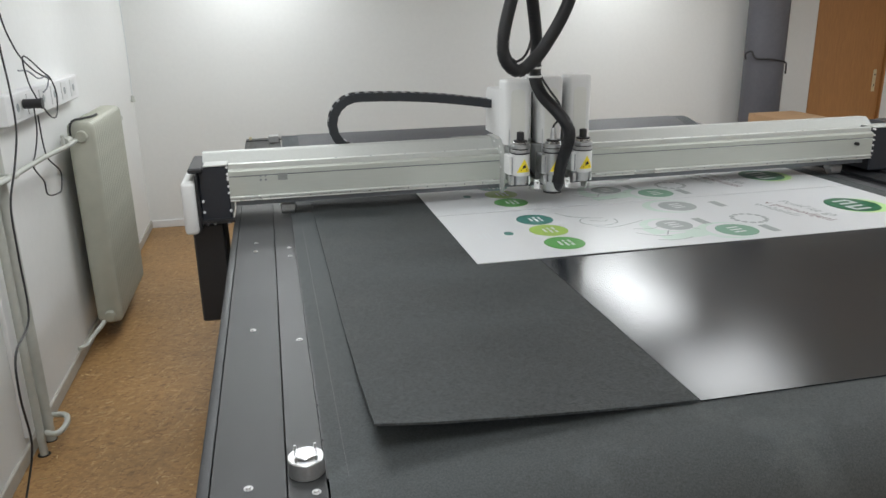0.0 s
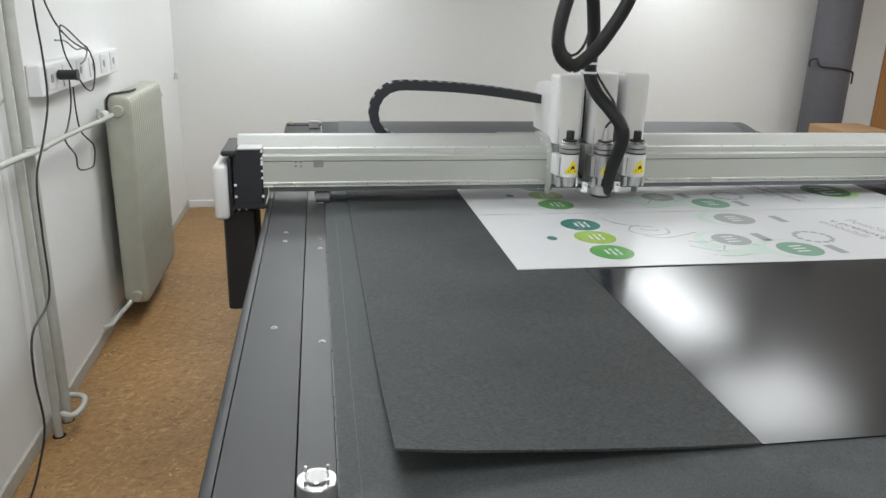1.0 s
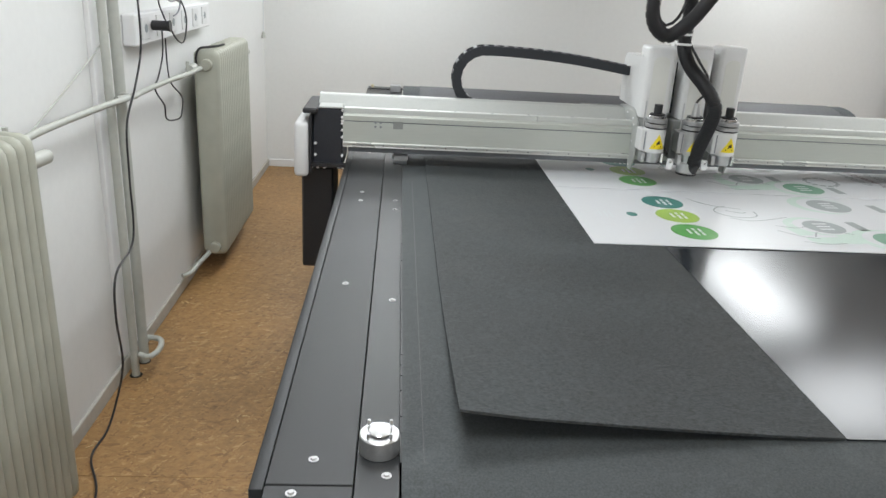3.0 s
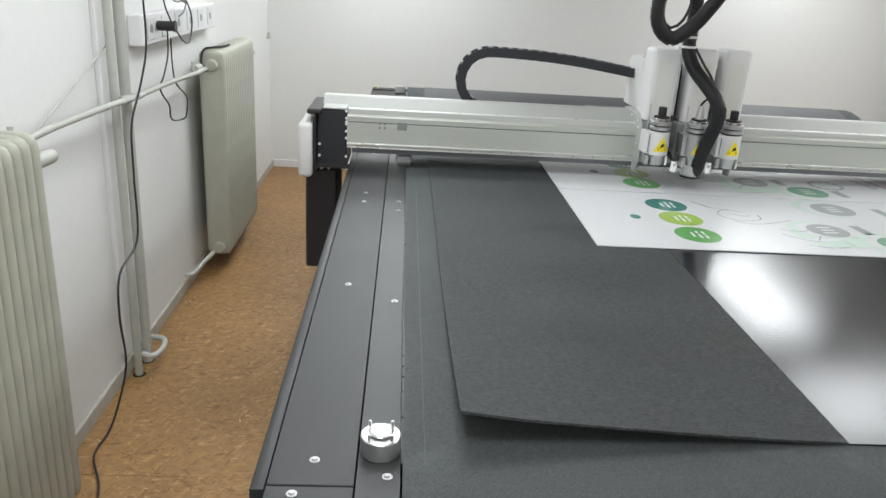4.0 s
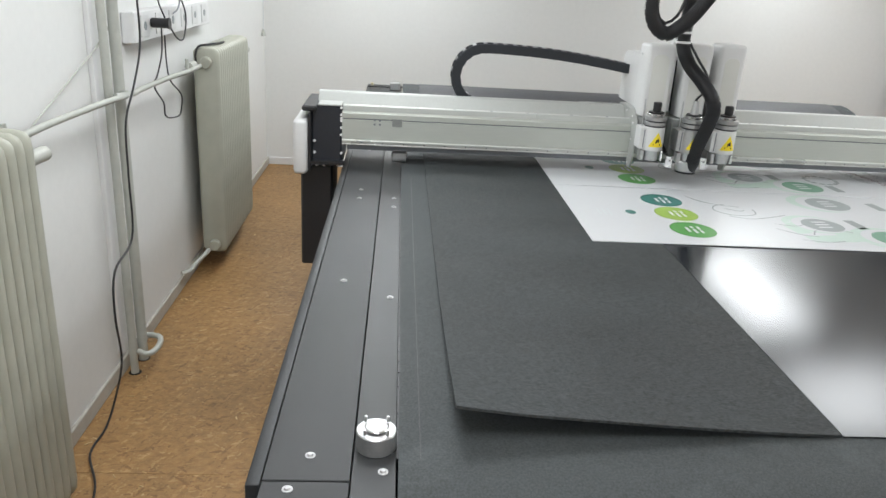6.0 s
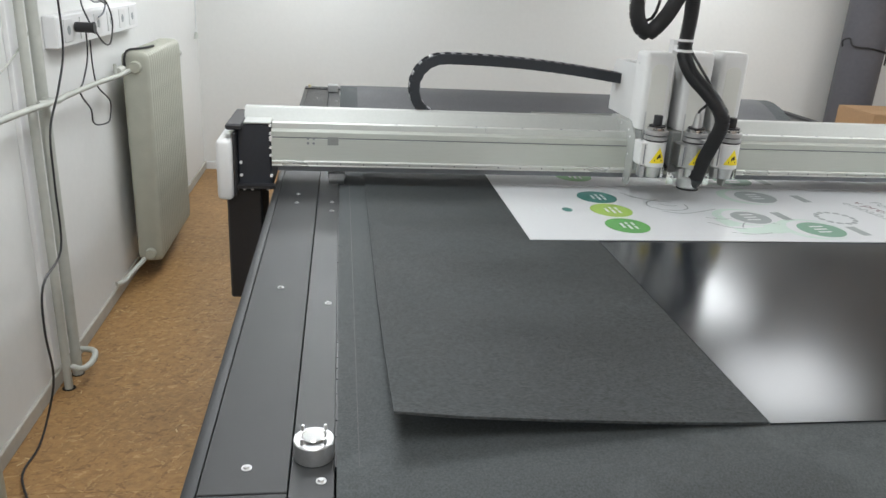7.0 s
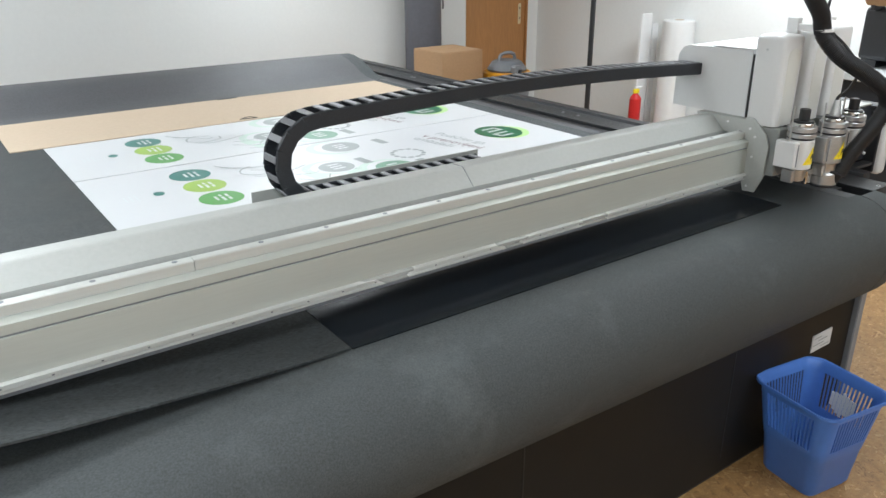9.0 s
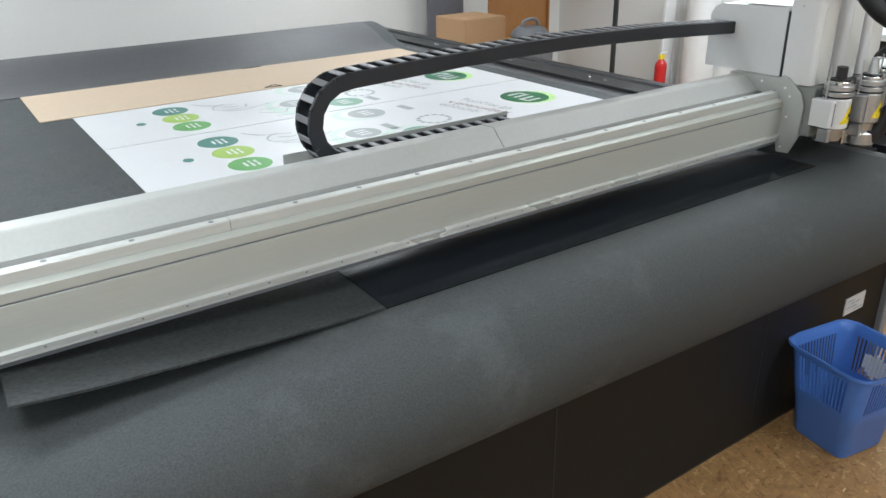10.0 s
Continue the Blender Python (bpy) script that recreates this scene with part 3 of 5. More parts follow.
def sockets():
    s = thing("socket_trunking", "white wall trunking with a row of power sockets", "socket strip", (XL, 1.395, 1.318))
    part("trunking", box(0, 0.055, 0, 1.24, 0, 0.125, 0.005), "frame", s)
    for y in (0.07, 0.27, 0.47, 0.67, 0.87, 1.06):
        part("socket", box(0.055, 0.06, y, y + 0.1, 0.02, 0.11, 0.002), "white", s)
        part("socket_hole", cyl((0.058, y + 0.05, 0.065), (0.0615, y + 0.05, 0.065), 0.018, 14), "grey", s)
    t = thing("cable_duct", "flat white cable duct running up the wall", "duct", (XL, 1.03, 0))
    part("duct", box(0, 0.02, 0, 0.035, 0.1, CEIL, 0.003), "frame", t)
    k = thing("wall_cable", "thin black cables hanging from a plug in the socket", "cable", (XL, 1.57, 1.39))
    part("plug", cyl((0.058, 0.03, 0.0), (0.13, 0.03, 0.0), 0.021, 14, bevel=0.003), "black", k, smooth=True)
    part("plug_collar", cyl((0.13, 0.03, 0.0), (0.136, 0.03, 0.0), 0.024, 14), "black", k)
    loop = [(0.09, 0.06, -0.02), (0.09, 0.042, -0.123), (0.09, -0.041, -0.209), (0.09, -0.095, -0.237), (0.09, -0.07, -0.276), (0.09, 0.02, -0.339), (0.09, 0.026, -0.39), (0.09, 0.09, -0.418), (0.09, 0.24, -0.435), (0.09, 0.285, -0.41), (0.09, 0.298, -0.345), (0.09, 0.14, -0.258), (0.09, 0.10, -0.177), (0.09, 0.098, -0.05)]
    part("cable", tube(spline(loop, 0.015), 0.0036, 6), "black", k, smooth=True)
    lp2 = [(0.11, 0.05, 0.02), (0.11, -0.03, 0.10), (0.10, 0.0, 0.2), (0.10, 0.25, 0.12), (0.10, 0.36, 0.08), (0.10, 0.42, 0.0), (0.10, 0.36, -0.09), (0.10, 0.25, -0.08), (0.10, 0.12, 0.0)]
    part("cable", tube(spline(lp2, 0.015), 0.0036, 6), "black", k, smooth=True)
    lp3 = [(0.10, 0.34, 0.08), (0.10, 0.1, 0.14), (0.10, -0.1, 0.24), (0.10, -0.22, 0.42), (0.09, -0.26, 0.9)]
    part("cable", tube(spline(lp3, 0.02), 0.0036, 6), "black", k, smooth=True)
    lp4 = [(0.065, 0.02, 0.14), (0.07, 0.14, 0.13), (0.075, 0.26, 0.09), (0.08, 0.4, 0.09), (0.075, 0.38, 0.04), (0.07, 0.3, 0.02)]
    part("cable", tube(spline(lp4, 0.02), 0.0036, 6), "greyplastic", k, smooth=True)
    lg = [(0.11, -0.36, 0.9), (0.12, -0.345, 0.3), (0.13, -0.35, 0.1), (0.13, -0.36, -0.06), (0.13, -0.46, -0.19), (0.13, -0.58, -0.31), (0.13, -0.60, -0.5), (0.13, -0.62, -0.74), (0.13, -0.82, -0.80), (0.13, -0.86, -0.95), (0.13, -0.84, -1.15), (0.10, -0.86, -1.3), (0.09, -0.95, -1.372), (0.09, -1.1, -1.378), (0.18, -1.3, -1.379), (0.22, -1.6, -1.379), (0.16, -1.9, -1.379)]
    part("cable", tube(spline(lg, 0.03), 0.0042, 6), "black", k, "long black cable down to the floor", True)
    w2 = thing("white_wire", "thin white wire sagging along the wall", "cable", (XL, 0.4, 1.2))
    part("wire", tube(spline([(0.03, 0.04, -0.06), (0.03, 0.077, -0.045), (0.03, 0.159, -0.017), (0.03, 0.291, 0.023), (0.03, 0.489, 0.088), (0.03, 0.66, 0.145), (0.03, 0.80, 0.215), (0.03, 0.87, 0.32), (0.03, 0.90, 0.6), (0.03, 0.91, 1.0)], 0.03), 0.0035, 6), "pipe", w2, smooth=True)


# ---- the cutting table ----
Z = 0.86
TB = (-0.80, 3.76)
BE = 2.93  # east edge of the belt


def cutter_table():
    t = thing("cutting_table", "large flatbed cutting machine table with dark grey sides and felt belt", "cutting table", (0, 0, 0))
    part("cabinet", box(-0.21, 2.943, -0.77, TB[1] - 0.1, 0.012, Z - 0.10, 0.004), "body", t, "dark brown-black side panels")
    part("plinth", box(-0.2, 2.935, -0.764, TB[1] - 0.2, 0.0, 0.012), "black", t)
    part("panel_seam", box(1.28, 1.284, -0.7712, -0.7695, 0.07, 0.62), "black", t)
    part("panel_seam", box(2.19, 2.194, -0.7712, -0.7695, 0.07, 0.62), "black", t)
    part("corner_post", box(2.9445, 2.985, -0.79, -0.755, 0.0, 0.70, 0.004), "greyplastic", t, "light grey corner post")
    lab = part("label", box(2.672, 2.800, -0.774, -0.7702, 0.322, 0.390), "paper", t, "white sticker with printed lines")
    for k in range(4):
        part("print_line", box(2.682 + (0.05, 0.0, 0.03, 0.0)[k], 2.79 - (0.0, 0.04, 0.02, 0.06)[k], -0.7752, -0.7742, 0.332 + 0.014 * k, 0.335 + 0.014 * k), "grey", lab)
    # belt: flat top, round nose at the front, rising lip at the back
    prof = []
    for k in range(17):
        a = radians(-80 + 170 * k / 16)
        prof.append((-0.715 - 0.152 * math.cos(a), 0.708 + 0.152 * math.sin(a)))
    prof = [p for p in prof if p[1] < Z - 0.0005] + [(-0.715, Z)]
    top = prof + [(2.58, Z), (2.65, Z + 0.006), (2.73, Z + 0.028), (2.82, Z + 0.066), (2.91, Z + 0.097), (3.0, Z + 0.114), (3.08, Z + 0.116)]
    low = [(-0.715 + (y + 0.715) * 0.93, 0.708 + (z - 0.708) * 0.93) for y, z in prof][::-1]
    outline = top + [(3.08, Z + 0.1), (2.9, Z - 0.03), (-0.715, Z - 0.03)] + low[1:]
    bm = extrude_x(outline, 0.026, BE)
    bm2 = extrude_x(prof + [(-0.715, Z - 0.03)] + low[1:], BE + 0.004, 3.04)
    for v in list(bm.verts) + list(bm2.verts):
        if v.co.y < -0.60 and v.co.z < 0.708:  # the worn belt hangs lower towards the east end
            v.co.z -= 0.038 * max(0.0, v.co.x - 0.3) * (0.708 - v.co.z) / 0.152
    part("belt", bm, "belt", t, "dark grey felt conveyor belt", True)
    part("nose_end", bm2, "belt", t, "", True)
    part("wear_line", box(0.0648, 0.0664, -0.70, 1.2, Z - 0.001, Z + 0.0004), "endmat", t, "faint pale wear line on the belt")
    rnd = random.Random(11)
    o = bmesh.new()
    y = -0.70
    while y < 3.4:  # frayed cut edge of the belt along the rail
        ln = rnd.uniform(0.02, 0.07)
        box(0.0226, 0.0256 + rnd.uniform(0.0, 0.0016), y, y + ln, Z - 0.004, Z + rnd.uniform(-0.0005, 0.0012), bm=o)
        y += ln + rnd.uniform(0.0, 0.006)
    tagged(part("frayed_edge", o, "black", t), "dark frayed cut edge of the belt", kind="stuff")
    # west side: front cover, plate, rim and rail
    part("side_plate", box(-0.2005, -0.0552, -0.762, TB[1], Z - 0.03, Z, 0.0012), "plate", t)
    part("front_cover", box(-0.2005, -0.0552, -1.0, -0.7645, Z - 0.03, Z - 0.001, 0.0012), "plate", t)
    part("edge_rim", box(-0.2265, -0.2022, -0.775, TB[1], Z - 0.16, Z - 0.0015, 0.003, seg=2), "plate", t, "folded rim of the side plate", True)
    part("rail", box(-0.0532, 0.0222, -1.0, TB[1], Z - 0.03, Z - 0.003, 0.001), "rail", t)
    part("end_housing", box(-0.235, 0.02, -0.99, -0.79, 0.5, Z - 0.032, 0.01), "body", t)
    part("catch", box(-0.275, -0.235, -0.86, -0.80, Z - 0.06, Z - 0.018, 0.006), "black", t)
    # east side: pale belt border, sunken black channel, plate and lip
    part("belt_border", box(2.87, BE - 0.002, -0.70, 2.55, Z - 0.001, Z + 0.0006), "endmat", t, "paler border of the belt")
    part("side_channel", box(BE + 0.004, 3.026, -0.6, TB[1], Z - 0.05, Z - 0.015, 0.002), "black", t, "sunken black channel")
    part("side_plate", box(3.028, 3.168, -0.713, TB[1], Z - 0.05, Z, 0.0012), "plate", t)
    part("edge_lip", extrude_y([(3.17, Z - 0.05), (3.17, Z - 0.002), (3.178, Z + 0.012), (3.225, Z + 0.014), (3.23, Z + 0.008), (3.23, Z - 0.05)], -0.6, TB[1]), "black", t)
    # screws
    sm = cyl((0, 0, 0), (0, 0, 0.0045), 0.0068, 12, 0.0042)
    cyl((0, 0, 0.0), (0, 0, 0.0012), 0.0092, 14, bm=sm)
    sm = mesh_of(sm, "screw", "screwsteel", True, 0.5)
    ys = [-0.694 + 0.79 * k for k in range(6)]
    for y in ys:
        for x in (-0.128, 3.105):
            shared_part("screw", sm, t, Matrix.Translation((x, y, Z)))
    for y in (0.885, 1.0, 1.7, 2.5, 3.3):
        for x in (-0.128, 3.105):
            shared_part("screw", sm, t, Matrix.Translation((x, y, Z - (0.003 if x == 0 else 0))))
    for y in (-0.733, 0.0, 0.80, 0.91, 1.62, 2.4, 3.2):
        shared_part("screw", sm, t, Matrix.Translation((0.0, y, Z - 0.003)))
    shared_part("screw", sm, t, Matrix.Translation((-0.155, -0.785, Z - 0.001)))
    for x in (-0.19, 2.975):
        part("end_knob", cyl((x, TB[1] - 0.05, Z + 0.006), (x, TB[1] - 0.05, Z + 0.026), 0.010, 10, bevel=0.002), "brass", t, "small dark amber end knob")
        part("end_bracket", box(x - 0.03, x + 0.24 if x < 0 else x + 0.03, TB[1] - 0.09, TB[1], Z, Z + 0.006), "plate", t)
    bm = box(-0.06, 0.012, 3.55, 3.62, Z, Z + 0.05, 0.004)
    part("belt_tensioner", bm, "steel", t, "bright steel belt tensioner")
    # end stop puck on the rail
    for x in (-0.0145,):
        pk = part("end_stop", cyl((x, -0.66, Z - 0.003), (x, -0.66, Z + 0.034), 0.0365, 32, bevel=0.002), "steel", t, "round steel end stop", True)
        part("cap", cyl((x, -0.66, Z + 0.036), (x, -0.66, Z + 0.0405), 0.021, 24, bevel=0.0015), "chrome", pk, smooth=True)
        for a in (-0.02, 0.02):
            for b2 in (-0.022, 0.022):
                part("pin", cyl((x + a, -0.66 + b2, Z + 0.036), (x + a, -0.66 + b2, Z + 0.047), 0.0028, 8), "steel", pk)
    # dark mat over the rising belt end, its sheen put into the grey
    ramp = [(2.50, 0.001), (2.58, 0.001), (2.65, 0.007), (2.73, 0.029), (2.82, 0.067), (2.91, 0.098), (3.0, 0.115), (3.075, 0.117)]
    part("end_mat", extrude_x([(y, Z + z + 0.003) for y, z in ramp] + [(y, Z + z) for y, z in ramp[::-1]], 0.13, BE - 0.10), "endmat", t, "dark mat over the rising belt end, paler grey for its sheen", True)


def bent_sheet(x0, x1, y0, y1, th, lift, nx=24, ny=40, skew=0.0):
    """A thin sheet whose front corner curls up; lift gives the height at (x, y); skew pulls its front west corner forward."""
    o = bmesh.new()
    xs = [x0 + (x1 - x0) * i / nx for i in range(nx + 1)]
    ys = [y0 + (y1 - y0) * (j / ny) ** 1.8 for j in range(ny + 1)]
    g = [[[o.verts.new((x, y, Z + lift(x, y) + d)) for y in ys] for x in xs] for d in (0.0004, th)]
    for i in range(nx):
        for j in range(ny):
            o.faces.new((g[1][i][j], g[1][i + 1][j], g[1][i + 1][j + 1], g[1][i][j + 1]))
            o.faces.new((g[0][i][j], g[0][i][j + 1], g[0][i + 1][j + 1], g[0][i + 1][j]))
    for i in range(nx):
        for j in (0, ny):
            o.faces.new((g[0][i][j], g[0][i + 1][j], g[1][i + 1][j], g[1][i][j]))
    for j in range(ny):
        for i in (0, nx):
            o.faces.new((g[0][i][j], g[0][i][j + 1], g[1][i][j + 1], g[1][i][j]))
    for v in o.verts:
        v.co.y -= skew * (x1 - v.co.x) / (x1 - x0) * (y1 - v.co.y) / (y1 - y0)
    bmesh.ops.recalc_face_normals(o, faces=o.faces)
    return o


def curl(x, y):
    u = max(0.0, 1 - (x - 0.125) / 0.78)
    v = max(0.0, 1 - (y + 0.65) / 0.95)
    return 0.078 * u ** 1.25 * v ** 1.9 + 0.005 * max(0.0, 1 - (x - 0.125) / 0.12)


def sheets():
    s = tagged(new("foam_sheet", mesh_of(bent_sheet(0.126, 0.886, -0.608, 2.45, 0.006, curl, skew=0.046), "foam_sheet", "foam", True)), "matte black foam board sheet with a lifted corner, on the table", "sheet")
    g = tagged(new("gloss_sheet", mesh_of(bent_sheet(0.890, 2.60, -0.608, 0.60, 0.004, lambda x, y: 0.0), "gloss_sheet", "gloss", True)), "glossy black plastic sheet lying on the table", "sheet")
    c = thing("cardboard_sheet", "flat brown cardboard sheet lying on the table", "cardboard", (0.518, 1.822, Z))
    bm = box(0.0, 2.27, 0.0, 0.645, 0.0052, 0.0105, 0.001)
    part("board", bm, "card", c)
    part("slot", box(1.18, 1.30, 0.625, 0.649, 0.0100, 0.0109), "body", c)


def wire_triangle():
    w = thing("wire_triangle", "small dark wire triangle lying on the printed boards", "wire clip", (1.645, 1.80, Z + 0.0115))
    p = [Vector((-0.045, 0.055, 0)), Vector((0.02, 0.095, 0)), Vector((0.045, 0.04, 0))]
    for i in range(3):
        part("wire", cyl(p[i], p[(i + 1) % 3], 0.0022, 6), "black", w)


def text_part(words, size, m, parent, x, y, z, rot):
    cu = bpy.data.curves.new("print_text", "FONT")
    cu.body, cu.size, cu.align_x = words, size, "CENTER"
    cu.materials.append(M[m])
    ob = new("print_text", cu)
    ob.parent, ob.matrix_basis = parent, pose(x, y, z, 0, 0, rot)
    return ob


def printed_board(y0, y1):
    """A white board with the printed artwork; local origin at its front left corner, on the table."""
    d = y1 - y0
    b = thing("printed_board", "white printed board with green round labels and drawings", "printed board", (0.653, y0, Z), "printed boards")
    part("board", box(0, 2.10, 0, d, 0.0052, 0.0088, 0.0008), "paper", b)
    z = 0.0092
    k = d / 0.686 * 0.955
    def P(x, y):
        return (x - 0.661) * 0.998, (y - 0.507) * k
    def bars(parent, m, rows):
        for row in rows:
            part("print_bar", flat(*row), m, parent)
    for (x, y), m in (((1.057, 1.046), "teal"), ((1.057, 0.862), "lime"), ((1.054, 0.668), "green")):
        px, py = P(x, y)
        o = part("round_label", disc(px, py, 0.080, 0.084, z), m, b)
        words = []
        for i, row in enumerate(((0.034, 0.03), (0.022, 0.046), (0.05,))):
            at = py + (sum(row) + 0.008 * (len(row) - 1)) / 2
            for w in row:
                words.append((px + 0.026 - 0.022 * i, at - w / 2, 0.0105, w, z + 0.0005))
                at -= w + 0.008
        bars(o, "paper", words)
    px, py = P(0.878, 0.865)
    o = part("leaf_mark", disc(px, py, 0.031, 0.033, z, inner=0.9), "mist", b)
    part("leaf_half", disc(px + 0.006, py - 0.004, 0.02, 0.026, z + 0.0004), "teal", o)
    bars(b, "mist", [(px - 0.075 - 0.02 * i, py - 0.01, 0.007, 0.085 - 0.012 * i, z) for i in range(3)])
    # big logo with halo
    px, py = P(2.52, 0.868)
    o = part("logo_halo", disc(px + 0.012, py - 0.012, 0.125, 0.13, z), "glowgreen", b)
    o2 = part("logo_oval", disc(px - 0.005, py + 0.004, 0.112, 0.125, z + 0.0004), "dgreen", o)
    bm = bmesh.new()
    for i in range(4):
        flat(px - 0.01, py + 0.075 - 0.048 * i, 0.085, 0.018, z + 0.0008, 0.1, bm)
    flat(px + 0.03, py + 0.05, 0.02, 0.06, z + 0.0008, 0.1, bm)
    flat(px - 0.05, py - 0.045, 0.02, 0.06, z + 0.0008, 0.1, bm)
    part("logo_stroke", bm, "paper", o2)
    # slogan: one readable line, two lines of bars
    px, py = P(2.21, 0.84)
    text_part("v prenovljeni", 0.07, "maroon", b, px - 0.012, py, z, -78)
    text_part("Poiščite ga", 0.07, "grey", b, px + 0.058, py + 0.03, z, -78)
    text_part("embalaži", 0.07, "grey", b, px - 0.085, py + 0.045, z, -78)
    # ring of figures
    px, py = P(1.941, 0.794)
    o = bmesh.new()
    for i in range(13):
        a = 2 * math.pi * i / 13
        disc(px + 0.07 * math.cos(a), py + 0.07 * math.sin(a), 0.011, 0.015, z, seg=10, bm=o, rot=a)
    part("ring_of_marks", o, "grey", b)
    o = bmesh.new()
    disc(px, py, 0.04, 0.04, z, bm=o, inner=0.86)
    part("ring", o, "mist", b)
    # pale screens with green ovals
    for x, y, r, m in ((1.757, 1.083, 0.085, "grey"), (1.584, 0.784, 0.075, "grey"), (1.788, 0.641, 0.085, "mossy")):
        px, py = P(x, y)
        o = bmesh.new()
        disc(px - 0.03, py + 0.01, r * 1.5, r * 1.38, z, bm=o)
        w = part("pale_halo", o, "sage", b)
        part("halo_gap", disc(px - 0.012, py + 0.005, r * 1.28, r * 1.22, z + 0.0003), "paper", w)
        q = part("oval", disc(px, py, r, r, z + 0.0006), m, w)
        bm = bmesh.new()
        for i in range(3):
            flat(px, py + 0.035 - 0.03 * i, 0.055, 0.012, z + 0.0009, 0.1, bm)
        part("logo_stroke", bm, "paper", q)
    for x, y in ((1.954, 1.069), (1.724, 0.809), (1.93, 0.63)):
        px, py = P(x, y)
        part("grey_tag", flat(px, py, 0.04, 0.10, z, 0.1), "grey", b)
    # line drawings
    o = bmesh.new()
    for x, y, rx, ry in ((1.29, 0.93, 0.05, 0.09), (1.36, 0.90, 0.035, 0.06), (1.45, 0.83, 0.03, 0.03), (1.24, 1.02, 0.03, 0.05)):
        px, py = P(x, y)
        disc(px, py, rx, ry, z, bm=o, inner=0.85, rot=0.4)
    part("line_drawing", o, "mist", b)
    o = bmesh.new()
    px, py = P(1.42, 0.68)
    for dx, dy, w, h in ((0, 0.13, 0.26, 0.004), (0, -0.13, 0.26, 0.004), (-0.13, 0, 0.004, 0.26), (0.0, 0.05, 0.2, 0.003), (-0.05, 0, 0.003, 0.2)):
        flat(px + dx, py + dy, w, h, z, 0.0, o)
    part("line_drawing", o, "mist", b)
    o = bmesh.new()
    for x, y, w, h in ((1.52, 0.62, 0.14, 0.07), (1.46, 0.72, 0.06, 0.09), (1.62, 0.66, 0.08, 0.12)):
        px, py = P(x, y)
        flat(px, py, w, h, z + 0.0002, 0.15, o)
    part("pale_patch", o, "sage", b)
    # fine pen strokes of the drawings
    for m, w, strokes in (
            ("grey", 0.0055, [[(1.30, 1.02), (1.25, 0.99), (1.23, 0.93), (1.27, 0.88), (1.33, 0.87), (1.38, 0.90), (1.39, 0.96)], [(1.28, 0.96), (1.33, 0.93), (1.36, 0.95)], [(1.18, 1.12), (1.215, 1.05), (1.25, 1.03)], [(1.38, 0.72), (1.44, 0.66), (1.50, 0.64)], [(1.42, 0.60), (1.50, 0.58), (1.58, 0.60)], [(1.20, 1.08), (1.24, 1.03), (1.30, 1.0), (1.36, 0.985)], [(1.26, 0.86), (1.33, 0.83), (1.42, 0.86), (1.50, 0.90)], [(1.49, 0.66), (1.53, 0.72), (1.60, 0.73), (1.66, 0.70)], [(1.40, 0.78), (1.47, 0.76), (1.52, 0.79)]]),
            ("mist", 0.006, [[(1.22, 0.97), (1.28, 0.90), (1.38, 0.88), (1.46, 0.92), (1.52, 0.99)], [(1.36, 0.99), (1.44, 0.95), (1.55, 0.95), (1.66, 0.99)], [(1.40, 0.56), (1.46, 0.60), (1.56, 0.56), (1.64, 0.60), (1.70, 0.56)], [(1.30, 0.74), (1.36, 0.70), (1.38, 0.62)], [(1.84, 0.92), (1.90, 0.97), (1.97, 0.95), (2.02, 0.99)]])):
        for st in strokes:
            o = bmesh.new()
            q = spline([Vector((*P(x, y), z + 0.0003)) for x, y in st], 0.012)
            for a, c in zip(q, q[1:]):
                dv = c - a
                flat((a.x + c.x) / 2, (a.y + c.y) / 2, dv.length * 1.06, w, z + 0.0003, math.atan2(dv.y, dv.x), o)
            part("pen_stroke", o, m, b)


# ---- the gantry, in its own space: y = 0 is the front face of the beam ----
BX0, BX1 = -0.233, 3.085


